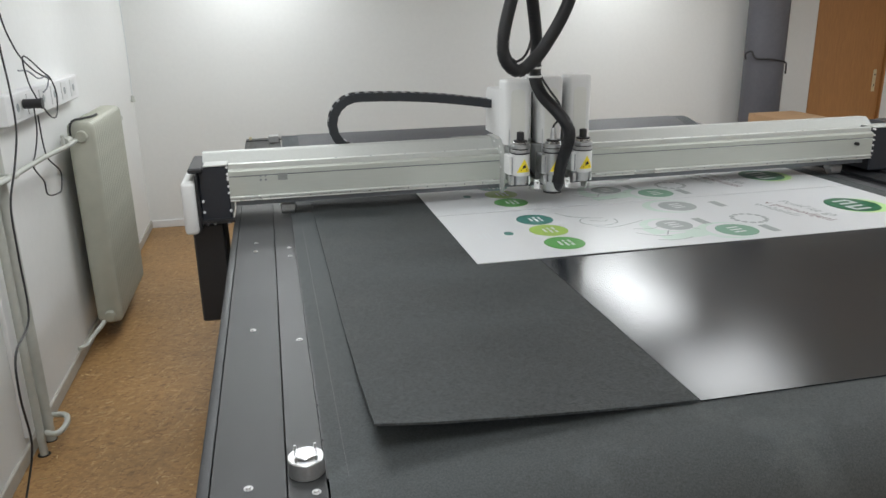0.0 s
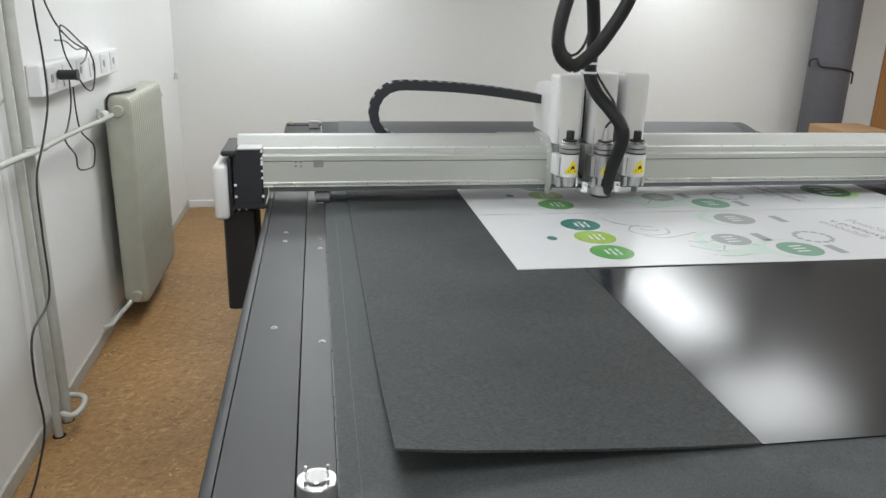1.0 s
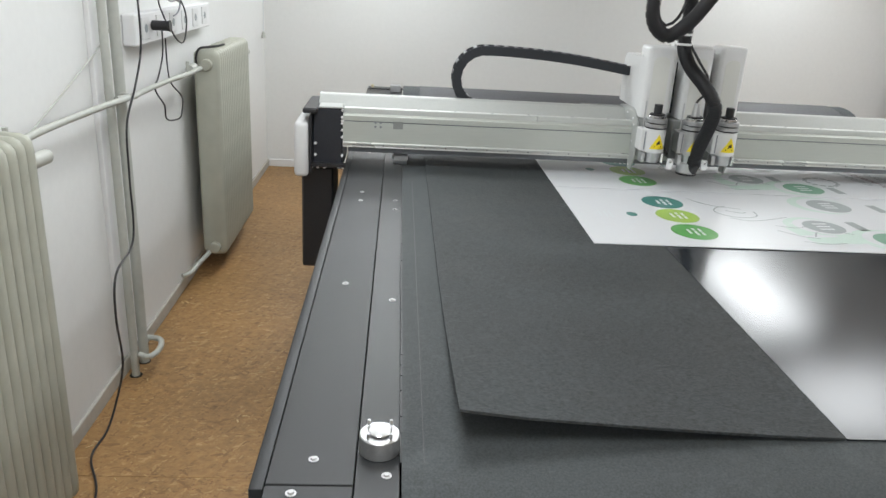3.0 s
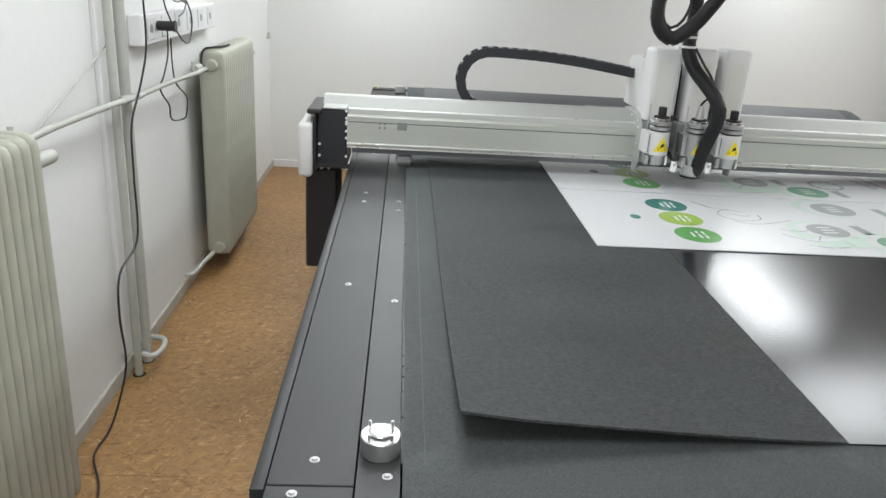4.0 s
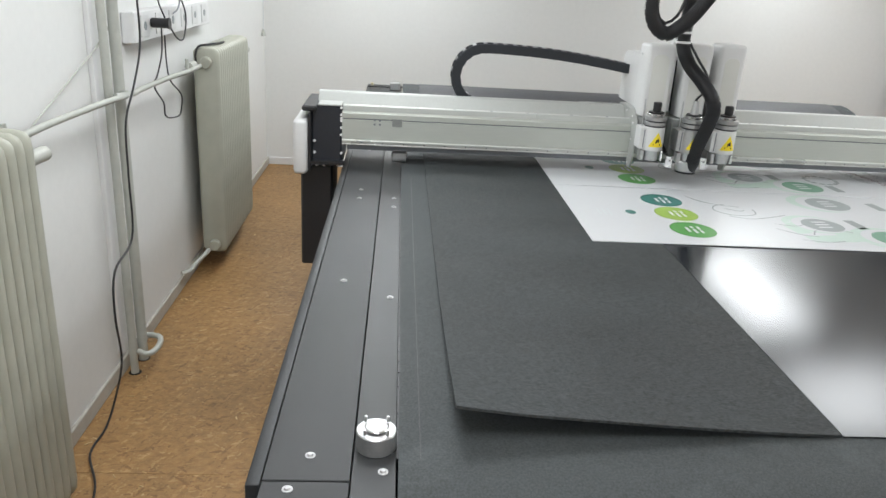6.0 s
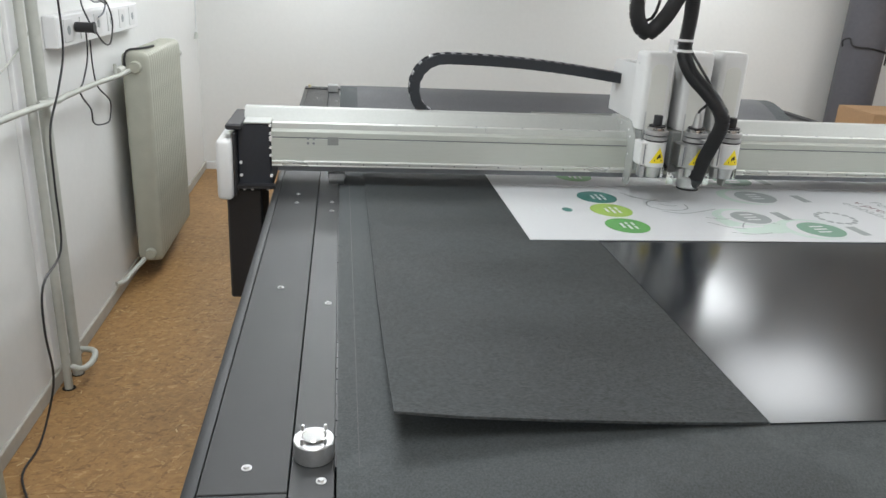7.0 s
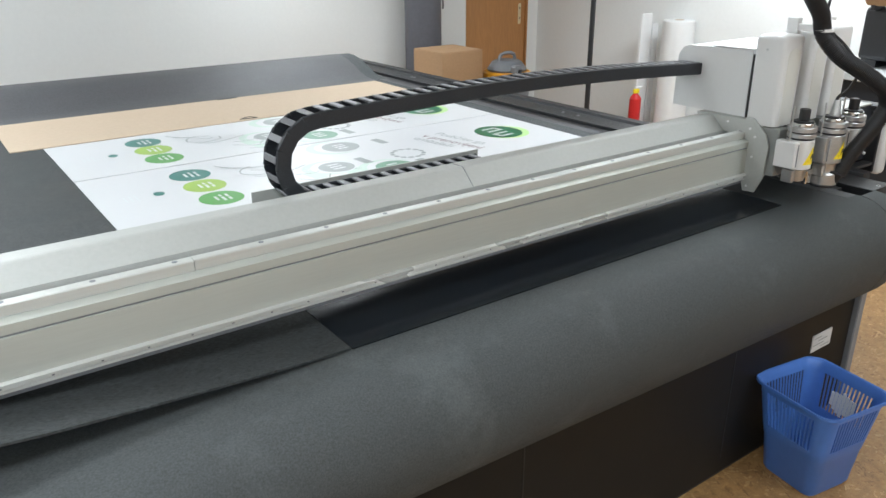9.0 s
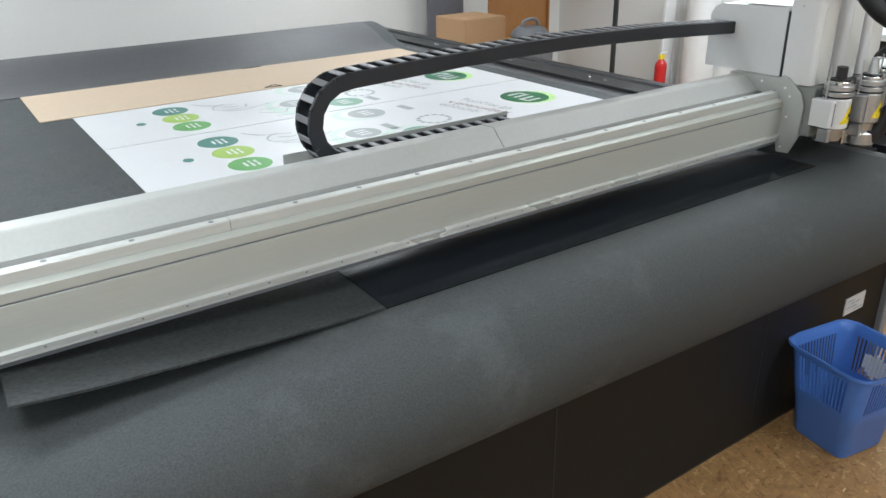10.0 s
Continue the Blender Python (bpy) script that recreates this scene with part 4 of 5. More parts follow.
def gantry():
    g = thing("gantry", "silver aluminium gantry beam spanning the cutting table", "gantry", (0, 1.4, 0))
    front = [(0.0, 0.968), (0.0, 1.0525), (0.004, 1.054), (0.004, 1.0575), (0.0, 1.059), (0.0, 1.0785), (0.002, 1.0800), (0.016, 1.0868), (0.0185, 1.0868), (0.0185, 1.0815), (0.232, 1.0815), (0.232, 0.945), (0.02, 0.945), (0.02, 0.968)]
    part("beam", extrude_x(front, BX0, BX1), "alu", g)
    for a, b in ((BX0 + 0.002, 0.600), (0.6015, BX1 - 0.002)):
        part("slide_rail", extrude_x([(0.0205, 1.082), (0.0205, 1.1075), (0.0225, 1.1100), (0.046, 1.1100), (0.049, 1.1075), (0.049, 1.082)], a, b), "rail_alu", g, "stepped aluminium slide rail")
    part("lower_lip", extrude_x([(-0.010, 0.960), (-0.010, 0.9645), (-0.002, 0.9675), (0.018, 0.9675), (0.018, 0.946), (-0.008, 0.946), (-0.008, 0.9485), (0.0, 0.9495), (0.0, 0.959)], BX0, BX1), "alu_bright", g, "bright lower guide edge")
    part("under_rail", box(BX0 + 0.02, BX1 - 0.02, 0.03, 0.23, 0.918, 0.9445), "greyplastic", g)
    part("seam_groove", box(BX0, BX1, 0.0035, 0.0045, 1.0535, 1.058), "greyplastic", g)
    part("guide_rail", box(BX0 + 0.01, BX1 - 0.01, 0.070, 0.084, 1.0845, 1.093, 0.002), "alu_bright", g, "bright steel guide rail")
    # black strip on the gap floor stands in for the gap's shade
    part("gap_floor_strip", box(BX0 + 0.004, BX1 - 0.004, 0.0495, 0.1015, 1.0818, 1.0838), "black", g, "black strip that darkens the gap between rail and cover")
    part("ridge_cover", extrude_x([(0.102, 1.082), (0.104, 1.100), (0.147, 1.1405), (0.152, 1.1440), (0.158, 1.1455), (0.209, 1.1425), (0.214, 1.138), (0.214, 1.082)], -0.345, 3.16), "cover", g, "matt silver ridge cover")
    part("cover_joint", extrude_x([(0.1035, 1.1006), (0.1465, 1.1412), (0.152, 1.1448), (0.158, 1.1463), (0.2, 1.144), (0.155, 1.118)], 1.40, 1.402), "greyplastic", g)
    part("cable_tray", extrude_x([(0.2155, 1.064), (0.2155, 1.074), (0.338, 1.074), (0.34, 1.082), (0.344, 1.082), (0.346, 1.064)], 0.2, 1.66), "cover", g, "grey cable tray behind the cover")
    part("tray_lip", extrude_x([(0.34, 1.0825), (0.338, 1.126), (0.342, 1.126), (0.344, 1.0825)], 0.86, 1.60), "cover", g)
    dot = mesh_of(cyl((0, 0, 0), (0, 0, 0.0008), 0.006, 10), "rail_screw", "greyplastic")
    for k in range(20):
        shared_part("rail_screw", dot, g, Matrix.Translation((-0.235 + 0.16 * k + (0.03 if k > 5 else 0.0), 0.034, 1.1101)))
    dot2 = mesh_of(cyl((0, 0, 0), (0, -0.0005, 0), 0.0028, 8), "lip_screw", "greyplastic")
    for k in range(36):
        shared_part("lip_screw", dot2, g, Matrix.Translation((-0.15 + 0.09 * k, -0.0002, 0.9545)))
    part("badge", box(-0.02, 0.022, -0.002, -0.0005, 1.030, 1.062, 0.0005), "greyalu", g, "small grey badge")
    for i in range(2):
        for j in range(2):
            part("rivet", cyl((-0.095 + 0.022 * i, -0.0015, 1.036 + 0.018 * j), (-0.095 + 0.022 * i, 0, 1.036 + 0.018 * j), 0.005, 8), "greyplastic", g)
    for s in (0, 1):
        def X(a, b):
            return (a, b) if not s else (3.012 - b, 3.012 - a)
        a, b = X(-0.362, -0.2345)
        if s:
            a = BX1 + 0.0015
        part("end_housing", box(a, b, 0.004, 0.30, 0.876 if s else 0.845, 1.105, 0.006), "navy", g, "dark blue-black end housing")
        part("end_top", box(X(-0.335, -0.2345)[0] - 0.16 * s, X(-0.335, -0.2345)[1], 0.0, 0.10, 1.1055, 1.113, 0.002), "cover", g)
        part("top_plate", box(*X(-0.40, -0.338), -0.03, 0.30, 1.085, 1.108, 0.006), "black", g)
        part("end_cap", box(*X(-0.435, -0.375), -0.06, 0.30, 0.818, 1.052, 0.018, seg=3), "white", g, "white rounded end cap", True)
        part("cap_gasket", box(*X(-0.3745, -0.3625), -0.04, 0.29, 0.83, 1.075, 0.003), "black", g)
        part("ledge", box(*X(-0.372, -0.22), -0.035, 0.004, 0.86, 0.872), "black", g)
        part("drive_leg", box(*X(-0.412, -0.275), 0.02, 0.30, 0.378, 0.844, 0.008), "black", g, "black drive housing beside the table")
        for bx, bz in ((-0.35, 0.955), (-0.35, 0.905), (-0.236, 0.905), (-0.236, 1.055), (-0.366, 0.85), (-0.34, 0.85), (-0.31, 0.85), (-0.25, 0.85)):
            x = bx if not s else 3.012 - bx
            part("bolt", cyl((x, 0.004, bz), (x, -0.004, bz), 0.006, 8), "frame", g)
        for bz in (0.985, 1.015, 1.045, 1.07, 1.10):
            x = BX0 - 0.004 if not s else BX1 + 0.004
            part("bolt", cyl((x, 0.012, bz), (x, -0.005, bz), 0.005, 8), "frame", g)
        x = 0.015 if not s else 2.915
        rl = part("roller_bracket", box(x - 0.035, x + 0.035, 0.035, 0.10, 0.885, 0.9115, 0.006), "steel", g)
        part("roller", cyl((x - 0.03, 0.06, 0.885), (x + 0.03, 0.06, 0.885), 0.024, 16), "steel", rl, smooth=True)
    part("beam_plug", cyl((2.98, 0.002, 1.03), (2.98, -0.02, 1.03), 0.009, 10), "black", g)
    return g


# ---- tool carriage, in its own space: x = 0 is the middle of the first tool ----
def carriage():
    c = thing("tool_carriage", "white tool carriage with three cutting tool modules", "tool head", (1.08, 1.4, 0))
    rear = [(0.05, 1.152), (0.05, 1.378), (0.31, 1.372), (0.335, 1.362), (0.352, 1.335), (0.356, 1.152)]
    part("rear_housing", extrude_x(rear, -0.018, 0.365), "white", c, "white sheet-metal rear housing")
    part("housing_lid", box(-0.0185, 0.3655, 0.048, 0.22, 1.379, 1.382), "white", c)
    part("gap_strip", box(-0.016, 0.36, 0.030, 0.0495, 1.15, 1.365), "black", c)
    out = [(0.22, 1.15), (0.22, 1.098), (0.215, 1.09), (0.15, 1.10), (0.09, 1.098), (0.05, 1.088), (0.018, 1.06), (0.01, 1.03), (0.006, 0.93), (-0.002, 0.905), (-0.045, 0.908), (-0.07, 0.965), (-0.075, 1.075), (-0.058, 1.115), (-0.01, 1.16), (0.012, 1.165), (0.03, 1.151)]
    part("side_bracket", extrude_x(out, -0.049, -0.042), "cover", c, "grey metal side bracket")
    part("side_bracket", extrude_x(out, 0.367, 0.374), "cover", c)
    for y, z in ((0.205, 1.13), (0.21, 1.105), (0.14, 1.125), (0.09, 1.135), (0.0, 1.125), (-0.022, 1.10), (-0.02, 1.03), (-0.015, 0.925)):
        part("bolt", cyl((-0.0492, y, z), (-0.0522, y, z), 0.0045, 8), "frame", c)
    part("carriage_foot", box(-0.045, 0.36, 0.035, 0.215, 1.132, 1.1515), "cover", c)
    part("back_plate", box(-0.048, 0.36, -0.03, -0.014, 0.95, 1.137), "alu", c)
    for i in range(3):
        YT = (-0.156, -0.178, -0.162)[i]
        x, cx, w = 0.150 * i, (0.013, 0.174, 0.314)[i], (0.126, 0.122, 0.122)[i]
        tm = part("tool_cover", tapered(cx, w, (1.436, 1.443, 1.448)[i]), "white", c, "tall white rounded tool cover", True)
        part("cover_inset", inset(cx, w), "pearl", tm)
        part("cover_bolt", cyl((cx - w / 2, -0.02, 1.39), (cx - w / 2 - 0.0015, -0.02, 1.39), 0.004, 8), "steel", tm)
        part("cover_bolt", cyl((cx - w / 2, 0.0, 1.16), (cx - w / 2 - 0.0015, 0.0, 1.16), 0.004, 8), "steel", tm)
        part("mount_block", box(max(x - 0.058, -0.038), x + 0.02, -0.10, -0.031, 0.974, 1.138, 0.004), "greyalu", c)
        m0 = "white" if i != 1 else "steel"
        t = part("tool_body", cyl((x, YT, 1.016), (x, YT, 1.114), 0.044, 32, bevel=0.003), m0, c, "cylindrical tool holder", True)
        part("clamp", box(x - 0.062, x - 0.028, YT - 0.022, YT + 0.05, 1.021, 1.11, 0.003), m0, t)
        part("clamp_slot", box(x - 0.0475, x - 0.0435, YT - 0.024, YT - 0.0215, 1.027, 1.102), "greyplastic", t)
        for z0, z1, r, mm in ((1.1145, 1.12, 0.043, "black"), (1.1205, 1.135, 0.045, "steel"), (1.1355, 1.139, 0.040, "black"), (1.1395, 1.156, 0.045, "steel"), (1.1565, 1.168, 0.036, "chrome"), (1.1685, 1.174, 0.032, "black")):
            part("collar", cyl((x, YT, z0), (x, YT, z1), r, 28, bevel=0.0015), mm, t, smooth=True)
        if i != 1:
            part("plug", cyl((x, YT, 1.1745), (x, YT, 1.212), 0.017, 16, bevel=0.002), "black", t, "black cable plug", True)
        else:
            part("plug", cyl((x, YT, 1.1745), (x, YT, 1.227), 0.018, 16, 0.010), "steel", t, smooth=True)
        part("tip", cyl((x, YT, 1.0155), (x, YT, 0.974), 0.034, 24, 0.029), "steel", t, smooth=True)
        part("tip_block", box(x - 0.052, x - 0.034, YT - 0.02, YT + 0.02, 0.972, 1.016, 0.003), "steel", t)
        part("tip_block", box(x + 0.034, x + 0.046, YT - 0.016, YT + 0.02, 0.972, 1.016, 0.003), "chrome", t)
        part("rod", cyl((x - 0.05, YT + 0.01, 1.112), (x - 0.05, YT + 0.01, 1.222), 0.0028, 8), "steel", t)
        # warning triangle on the curved front
        tri = [(-0.034, 1.034), (0.034, 1.034), (0.0, 1.096)]
        def onto(u, z, r):
            a = u / 0.044 + 0.12
            return (x + r * math.sin(a), YT - r * math.cos(a), z)
        def decal(tr, r, sub=6):
            o, grid = bmesh.new(), {}
            for a in range(sub + 1):
                for b in range(sub + 1 - a):
                    w3 = (1 - (a + b) / sub, a / sub, b / sub)
                    grid[a, b] = o.verts.new(onto(sum(w3[q] * tr[q][0] for q in range(3)), sum(w3[q] * tr[q][1] for q in range(3)), r))
            for a in range(sub):
                for b in range(sub - a):
                    o.faces.new((grid[a, b], grid[a + 1, b], grid[a, b + 1]))
                    if a + b < sub - 1:
                        o.faces.new((grid[a + 1, b], grid[a + 1, b + 1], grid[a, b + 1]))
            return o
        st = part("warning_sticker", decal(tri, 0.0445), "yellow", t, "yellow warning triangle")
        for pts in (((-0.016, 1.042), (0.014, 1.042), (0.014, 1.048), (-0.016, 1.048)), ((-0.008, 1.049), (0.010, 1.056), (0.005, 1.071), (-0.006, 1.063))):
            o = bmesh.new()
            o.faces.new([o.verts.new(onto(u, z, 0.0452)) for u, z in pts])
            part("pictogram", o, "black", st)
    YT = -0.152
    part("post", box(0.064, 0.088, -0.045, -0.005, 1.16, 1.485, 0.002), "white", c, "white hose post")
    for z in (1.448, 1.486):
        part("hose_clamp", cyl((0.074, -0.13, z), (0.074, -0.13, z + 0.009), 0.0300, 20), "frame", c, "white plastic hose clamp", True)
    part("clamp_arm", box(0.066, 0.084, -0.11, -0.045, 1.445, 1.468, 0.002), "frame", c)
    for x in (0.083, 0.23):
        h = part("hanger", box(x - 0.016, x + 0.014, YT - 0.012, -0.031, 0.942, 0.992, 0.003), "chrome", c)
        part("hanger_pin", cyl((x, YT - 0.013, 0.975), (x, YT - 0.0165, 0.975), 0.005, 10), "steel", h)
    x, YT = 0.147, -0.172
    nz = part("suction_nozzle", cyl((x + 0.004, YT - 0.006, 0.938), (x + 0.004, YT - 0.006, 0.982), 0.044, 28, bevel=0.004), "steel", c, "bright suction nozzle", True)
    part("nozzle_ring", cyl((x + 0.004, YT - 0.006, 0.931), (x + 0.004, YT - 0.006, 0.9375), 0.042, 28), "black", nz)
    part("nozzle_elbow", cyl((x + 0.012, YT - 0.022, 0.952), (x + 0.018, YT - 0.036, 0.985), 0.0285, 18), "rubber", nz, smooth=True)
    ca = spline([(0.147, YT, 1.20), (0.15, YT - 0.005, 1.235), (0.165, YT - 0.03, 1.27), (0.16, YT - 0.05, 1.33), (0.118, YT - 0.02, 1.40), (0.095, -0.125, 1.47), (0.09, -0.125, 1.56)], 0.012)
    part("thin_cable", tube(ca, 0.005, 6), "black", c, smooth=True)
    cb = spline([(0.07, -0.05, 1.14), (0.062, -0.06, 1.08), (0.066, -0.08, 1.03), (0.08, -0.13, 0.995)], 0.012)
    part("thin_cable", tube(cb, 0.006, 6), "black", c, smooth=True)
    return c


def tapered(cx, w, top):
    """Rounded cover: soft shoulders at the top, slight draft to the front."""
    o = bmesh.new()
    bmesh.ops.create_cube(o, size=1)
    for v in o.verts:
        k = 0.006 if v.co.z < 0 else 0.0
        f = 0.010 if v.co.y < 0 else 0.0
        v.co = (cx + v.co.x * (w - k - f), -0.026 + v.co.y * 0.108, (1.141 + top) / 2 + v.co.z * (top - 1.141))
    ed = [e for e in o.edges if not (e.verts[0].co.z < 1.2 and e.verts[1].co.z < 1.2)]
    bmesh.ops.bevel(o, geom=ed, offset=0.017, segments=4, affect="EDGES", profile=0.5)
    return o


def inset(cx, w):
    """Slightly proud panel on the cover's front, with an arched top."""
    o = bmesh.new()
    h = w / 2 - 0.03
    pts = [(-h, 1.145), (h, 1.145), (h, 1.375), (h - 0.008, 1.388), (h - 0.022, 1.394), (-h + 0.022, 1.394), (-h + 0.008, 1.388), (-h, 1.375)]
    a = [o.verts.new((cx + x, -0.0812, z)) for x, z in pts]
    b = [o.verts.new((cx + x * 1.04, -0.0795, z)) for x, z in pts]
    o.faces.new(a)
    for i in range(len(pts)):
        j = (i + 1) % len(pts)
        o.faces.new((a[i], a[j], b[j], b[i]))
    bmesh.ops.recalc_face_normals(o, faces=o.faces)
    return o


# ---- cable chain ----
FIX, PITCH, END_Z = 1.58, 0.045, 0.196
CHAIN_LEN = 2.56


def chain_curve(xc):
    """The chain's middle line for a carriage at xc: lower run, bend, upper run into the carriage."""
    k = (xc - 1.08) / 1.455
    rad = 0.127 - 0.021 * k
    end = xc - 0.012
    xb = (FIX + end + math.pi * rad - (2.265 + 0.16 * k)) / 2
    pts = [Vector((FIX - (FIX - xb) * i / 40, 0, 0)) for i in range(41)]
    pts += [Vector((xb - rad * math.sin(a), 0, rad - rad * math.cos(a))) for a in [math.pi * i / 24 for i in range(1, 25)]]
    for i in range(1, 41):
        u = i / 40
        pts.append(Vector((xb + (end - xb) * u, 0, 2 * rad - (2 * rad - END_Z) * u ** 1.15 + math.sin(math.pi * u) * (0.012 + 0.01 * k))))
    pts.append(pts[-1] + Vector((0.36, 0, 0)))
    return resample(pts, PITCH)


def cable_chain():
    c = thing("cable_chain", "black plastic cable chain looped along the gantry", "cable chain", (0, 1.4, 0))
    links = []
    n = int(CHAIN_LEN / PITCH)
    bm = box(-0.026, 0.026, -0.041, -0.033, -0.021, 0.021, 0.003)
    box(-0.026, 0.026, 0.033, 0.041, -0.021, 0.021, 0.003, bm=bm)
    box(-0.024, 0.0, -0.033, 0.033, -0.014, -0.008, bm=bm)
    me = mesh_of(bm, "link", "chain")
    bar = mesh_of(box(-0.009, 0.009, -0.036, 0.036, 0.0165, 0.0222, 0.002), "cross_bar", "chain_bar")
    bar2 = mesh_of(box(-0.009, 0.009, -0.036, 0.036, -0.0222, -0.0165, 0.002), "cross_bar", "chain_bar")
    for i in range(n):
        ln = shared_part("link", me, c, Matrix())
        shared_part("cross_bar", bar, ln, Matrix())
        shared_part("cross_bar", bar2, ln, Matrix())
        links.append(ln)
    return c, links


# ---- hose ----
HOSE_STEP = 0.024


def hose_curve(xc, yf):
    """From the nozzle up the post, over and down into a loop, and up to the ceiling."""
    k = (xc - 1.08) / 1.455
    b, top = 0.08 * k, -0.15 * max(0.0, k - 0.5) / 0.5
    lx, lz = 0.71 * k, max(0.03 * min(1.0, max(0.0, k) / 0.05), 0.62 * (k - 0.27))
    pts = [(0.163 + b * 0.3, -0.205, 0.968), (0.166 + b * 0.5, -0.225, 1.04), (0.176 + b * 0.8, -0.265, 1.135), (0.185 + b, -0.285, 1.21), (0.166 + b * 0.9, -0.28, 1.262), (0.132 + b * 0.6, -0.24, 1.315), (0.092 + b * 0.2, -0.18, 1.372), (0.074, -0.13, 1.44), (0.074 + top * 0.2, -0.13, 1.50), (0.072 + top, -0.14, 1.62), (0.03 + top, -0.18, 1.82)]
    pts = [Vector((xc + x, yf + y, z)) for x, y, z in pts]
    loop = [(1.045, -0.24, 1.95), (0.990, -0.28, 1.80), (0.944, -0.3, 1.63), (0.954, -0.3, 1.536), (1.010, -0.3, 1.490), (1.068, -0.3, 1.525), (1.13, -0.29, 1.59), (1.23, -0.28, 1.755), (1.31, -0.25, 2.0), (1.33, -0.25, 2.4)]
    nar = 1 - 0.5 * min(1.0, max(0.0, k) / 0.2)
    pts += [Vector((1.004 + (x - 1.004) * nar + lx, yf + y, z + (lz if z < 1.9 else lz * 0.5))) for x, y, z in loop]
    return spline(pts, HOSE_STEP)


def cable_curve(xc, yf):
    """Thin cable that hangs inside the hose loop."""
    k = (xc - 1.08) / 1.455
    lx, lz = 0.71 * k, max(0.03 * min(1.0, max(0.0, k) / 0.05), 0.62 * (k - 0.27))
    nar = 1 - 0.5 * min(1.0, max(0.0, k) / 0.2)
    loop = [(1.02, -0.24, 1.95), (0.985, -0.27, 1.80), (0.963, -0.29, 1.66), (0.966, -0.29, 1.58), (0.995, -0.29, 1.53), (1.04, -0.28, 1.545), (1.075, -0.26, 1.60), (1.10, -0.25, 1.72), (1.13, -0.25, 1.95)]
    return spline([Vector((1.004 + (x - 1.004) * nar + lx, yf + y, z + (lz if z < 1.9 else lz * 0.5))) for x, y, z in loop], 0.03)


def suction_hose():
    h = thing("suction_hose", "black ribbed suction hose looping above the tool carriage", "hose", (0, 0, 0))
    bm = cyl((0, 0, -0.0145), (0, 0, 0.0145), 0.0222, 16)
    for z in (-0.009, -0.003, 0.003, 0.009):
        cyl((0, 0, z - 0.0016), (0, 0, z + 0.0016), 0.0272, 16, bm=bm)
    me = mesh_of(bm, "hose_segment", "rubber", True, 0.6)
    n = min(len(hose_curve(x, 1.4)) for x in [1.06 + 0.025 * q for q in range(61)]) - 1
    thin = mesh_of(cyl((0, 0, -0.0185), (0, 0, 0.0185), 0.0055, 8), "cable_segment", "black", True, 0.6)
    m = min(len(cable_curve(x, 1.4)) for x in [1.06 + 0.025 * q for q in range(62)]) - 1
    return h, [shared_part("hose_segment", me, h, Matrix()) for _ in range(n)], [shared_part("cable_segment", thin, h, Matrix()) for _ in range(m)]


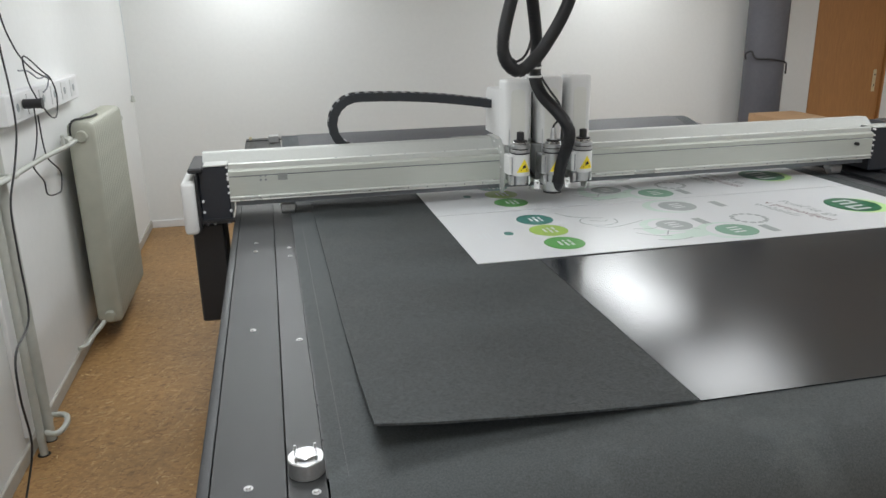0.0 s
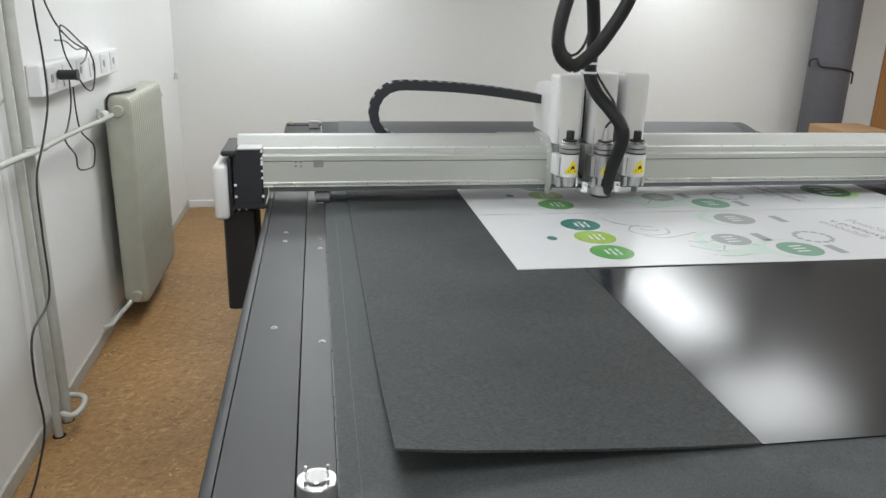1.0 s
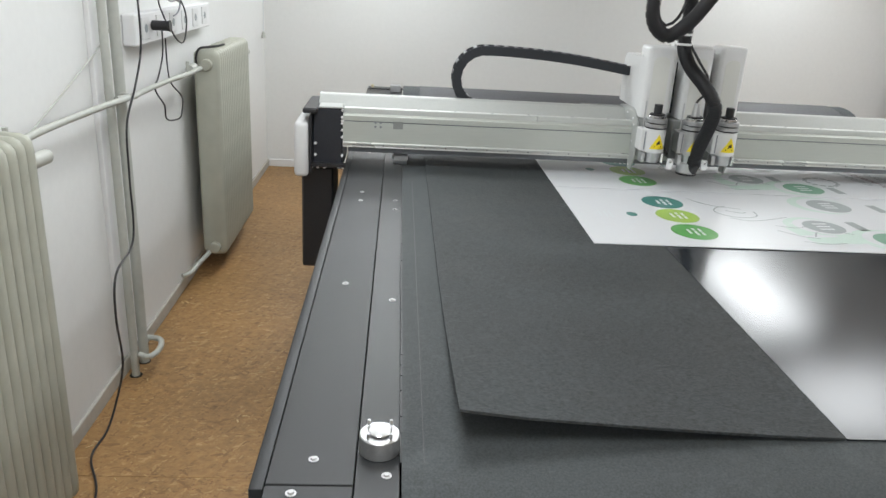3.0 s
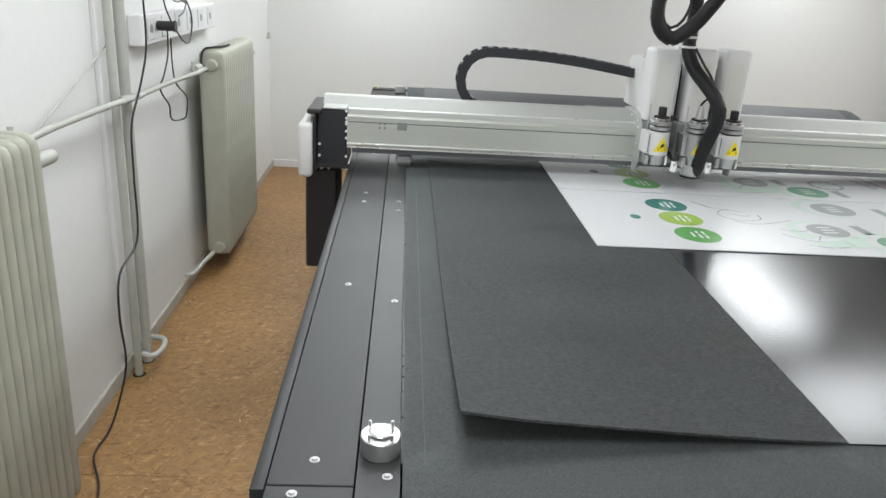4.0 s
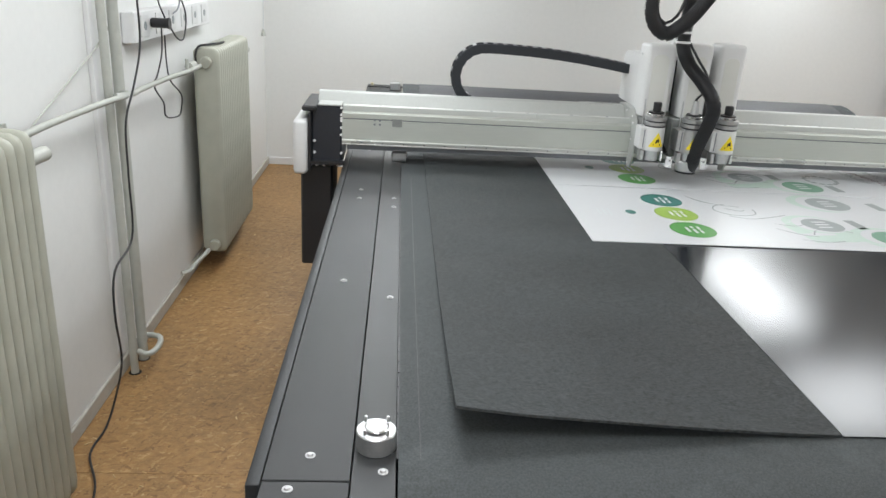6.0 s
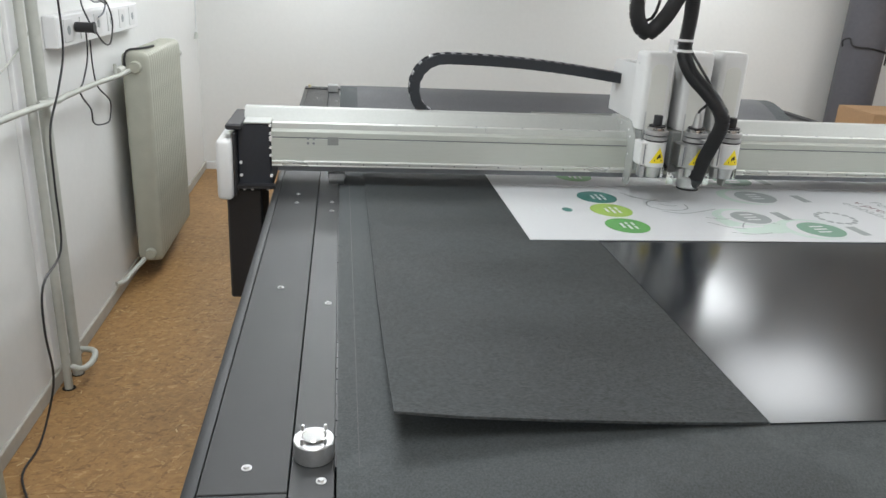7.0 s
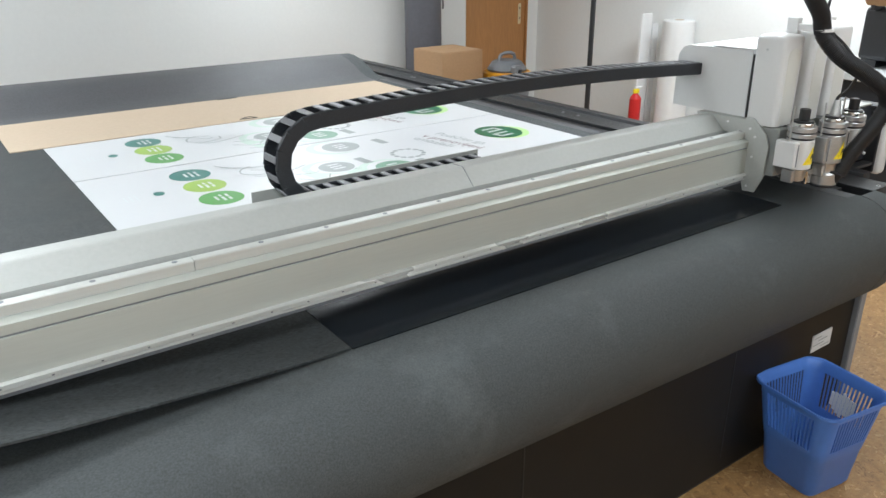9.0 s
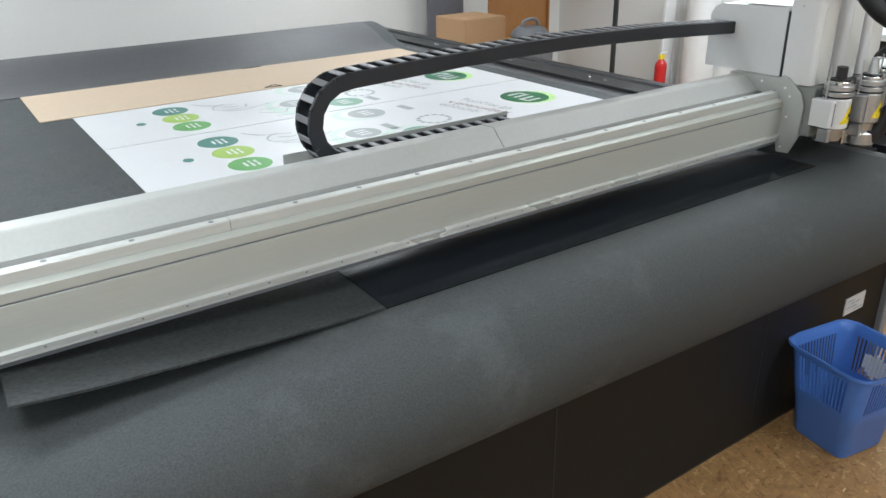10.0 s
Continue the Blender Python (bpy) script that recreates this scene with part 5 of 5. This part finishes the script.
# ---- blue basket ----
def basket():
    b = thing("waste_basket", "blue plastic waste basket with slotted sides, by the table", "waste basket", (2.447, -0.940, 0))
    SLOTS, ARC = 13, 6
    def ring(w, r, z):
        out = []
        for q in range(4):  # a rounded corner, then a side cut into bars and slots
            c0, c1 = ((1, 1), (-1, 1), (-1, -1), (1, -1))[q], ((-1, 1), (-1, -1), (1, -1), (1, 1))[q]
            for k in range(ARC):
                a = radians(90 * q + 90 * k / ARC)
                out.append((c0[0] * (w - r) + r * math.cos(a), c0[1] * (w - r) + r * math.sin(a), z))
            a = radians(90 * q + 90)
            p0 = Vector((c0[0] * (w - r) + r * math.cos(a), c0[1] * (w - r) + r * math.sin(a), z))
            p1 = Vector((c1[0] * (w - r) + r * math.cos(a), c1[1] * (w - r) + r * math.sin(a), z))
            for k in range(2 * SLOTS + 1):
                out.append(tuple(p0.lerp(p1, k / (2 * SLOTS + 1))))
        return out
    per = ARC + 2 * SLOTS + 1
    def is_slot(i):
        k = i % per - ARC
        return k > 0 and k % 2 == 1
    o = bmesh.new()
    levels = [(0.085, 0.03, 0.004), (0.102, 0.03, 0.0), (0.110, 0.035, 0.012), (0.124, 0.04, 0.13), (0.1255, 0.04, 0.132), (0.1315, 0.041, 0.168), (0.149, 0.0455, 0.280), (0.153, 0.05, 0.298), (0.160, 0.055, 0.312), (0.168, 0.06, 0.314), (0.1685, 0.06, 0.305), (0.1655, 0.058, 0.305), (0.164, 0.057, 0.311), (0.158, 0.053, 0.309), (0.150, 0.048, 0.296), (0.1465, 0.0435, 0.280), (0.129, 0.039, 0.168), (0.122, 0.038, 0.13), (0.108, 0.033, 0.014), (0.085, 0.03, 0.007)]
    rings = [[o.verts.new((p[0] * 0.95, p[1] * 0.95, p[2] * 1.12)) for p in ring(*lv)] for lv in levels]
    m = len(rings[0])
    for j, (a, c) in enumerate(zip(rings, rings[1:])):
        for i in range(m):
            if j in (5, 15) and is_slot(i):
                continue
            o.faces.new((a[i], a[(i + 1) % m], c[(i + 1) % m], c[i]))
    lo, hi, hi2, lo2 = rings[5], rings[6], rings[15], rings[16]
    for i in range(m):  # the edges of each slot
        if is_slot(i):
            j = (i + 1) % m
            for quad in ((lo[i], lo[j], lo2[j], lo2[i]), (hi[i], hi[j], hi2[j], hi2[i]), (lo[i], hi[i], hi2[i], lo2[i]), (lo[j], hi[j], hi2[j], lo2[j])):
                o.faces.new(quad)
    o.faces.new(rings[0][::-1])
    o.faces.new(rings[-1])
    bmesh.ops.recalc_face_normals(o, faces=o.faces)
    body = part("bucket", o, "blue", b, smooth=True)
    rnd = random.Random(4)
    for k in range(7):  # torn label remains on the bars
        o = box(0.1185, 0.1198, -0.046 + 0.0135 * k - 0.006, -0.046 + 0.0135 * k + 0.006, 0.205 - 0.02 * rnd.random() + 0.004 * k, 0.272 + 0.02 * rnd.random())
        for v in o.verts:
            v.co.x += (v.co.z - 0.27) * 0.14 + 0.0035
        part("label_scrap", o, "mist", body, "torn pale label remains")
    b.rotation_euler = (0, 0, radians(-9))


# ---- motions ----
GY = [(0, 1.40), (6.6, 1.40), (6.7, 1.362), (6.8, 1.286), (7.0, 1.1), (7.2, 0.935), (7.5, 0.675), (7.7, 0.478), (8.0, 0.188), (8.2, 0.0), (8.5, -0.303), (8.7, -0.448), (8.85, -0.492), (9.0, -0.498), (10, -0.498)]
GX = [(0, 1.064), (6.6, 1.064), (6.7, 1.09), (6.8, 1.128), (7.0, 1.236), (7.2, 1.367), (7.5, 1.576), (7.7, 1.714), (8.0, 1.933), (8.2, 2.087), (8.5, 2.315), (8.7, 2.475), (8.85, 2.545), (9.0, 2.568), (10, 2.572)]


def motions():
    rows = [(t, y, x) for (t, y), (_, x) in zip(GY, GX)]
    walk(G, [(t, pose(0, y, 0)) for t, y, x in rows])
    walk(C, [(t, pose(x, y, 0)) for t, y, x in rows])
    walk(CH, [(t, pose(0, y + 0.287, 1.098)) for t, y, x in rows])
    curves = [(t, chain_curve(x)) for t, y, x in rows]
    for i, ln in enumerate(LINKS):
        out = []
        for t, p in curves:
            d = p[i + 1] - p[i]
            out.append((t, Matrix.Translation((p[i] + p[i + 1]) / 2) @ Matrix.Rotation(-math.atan2(d.z, d.x), 4, "Y")))
        walk(ln, out)
    for curve, pieces in ((hose_curve, HOSE), (cable_curve, CABLE)):
        curves = [(t, curve(x, y)) for t, y, x in rows]
        for i, sg in enumerate(pieces):
            out = []
            for t, p in curves:
                d = p[i + 1] - p[i]
                out.append((t, Matrix.Translation((p[i] + p[i + 1]) / 2) @ d.to_track_quat("Z", "Y").to_matrix().to_4x4()))
            walk(sg, out)


room()
floor_chips()
wall_things()
heating()
sockets()
cutter_table()
sheets()
printed_board(0.481, 1.163)
printed_board(1.172, 1.812)
wire_triangle()
G = gantry()
C = carriage()
CH, LINKS = cable_chain()
H, HOSE, CABLE = suction_hose()
basket()
motions()
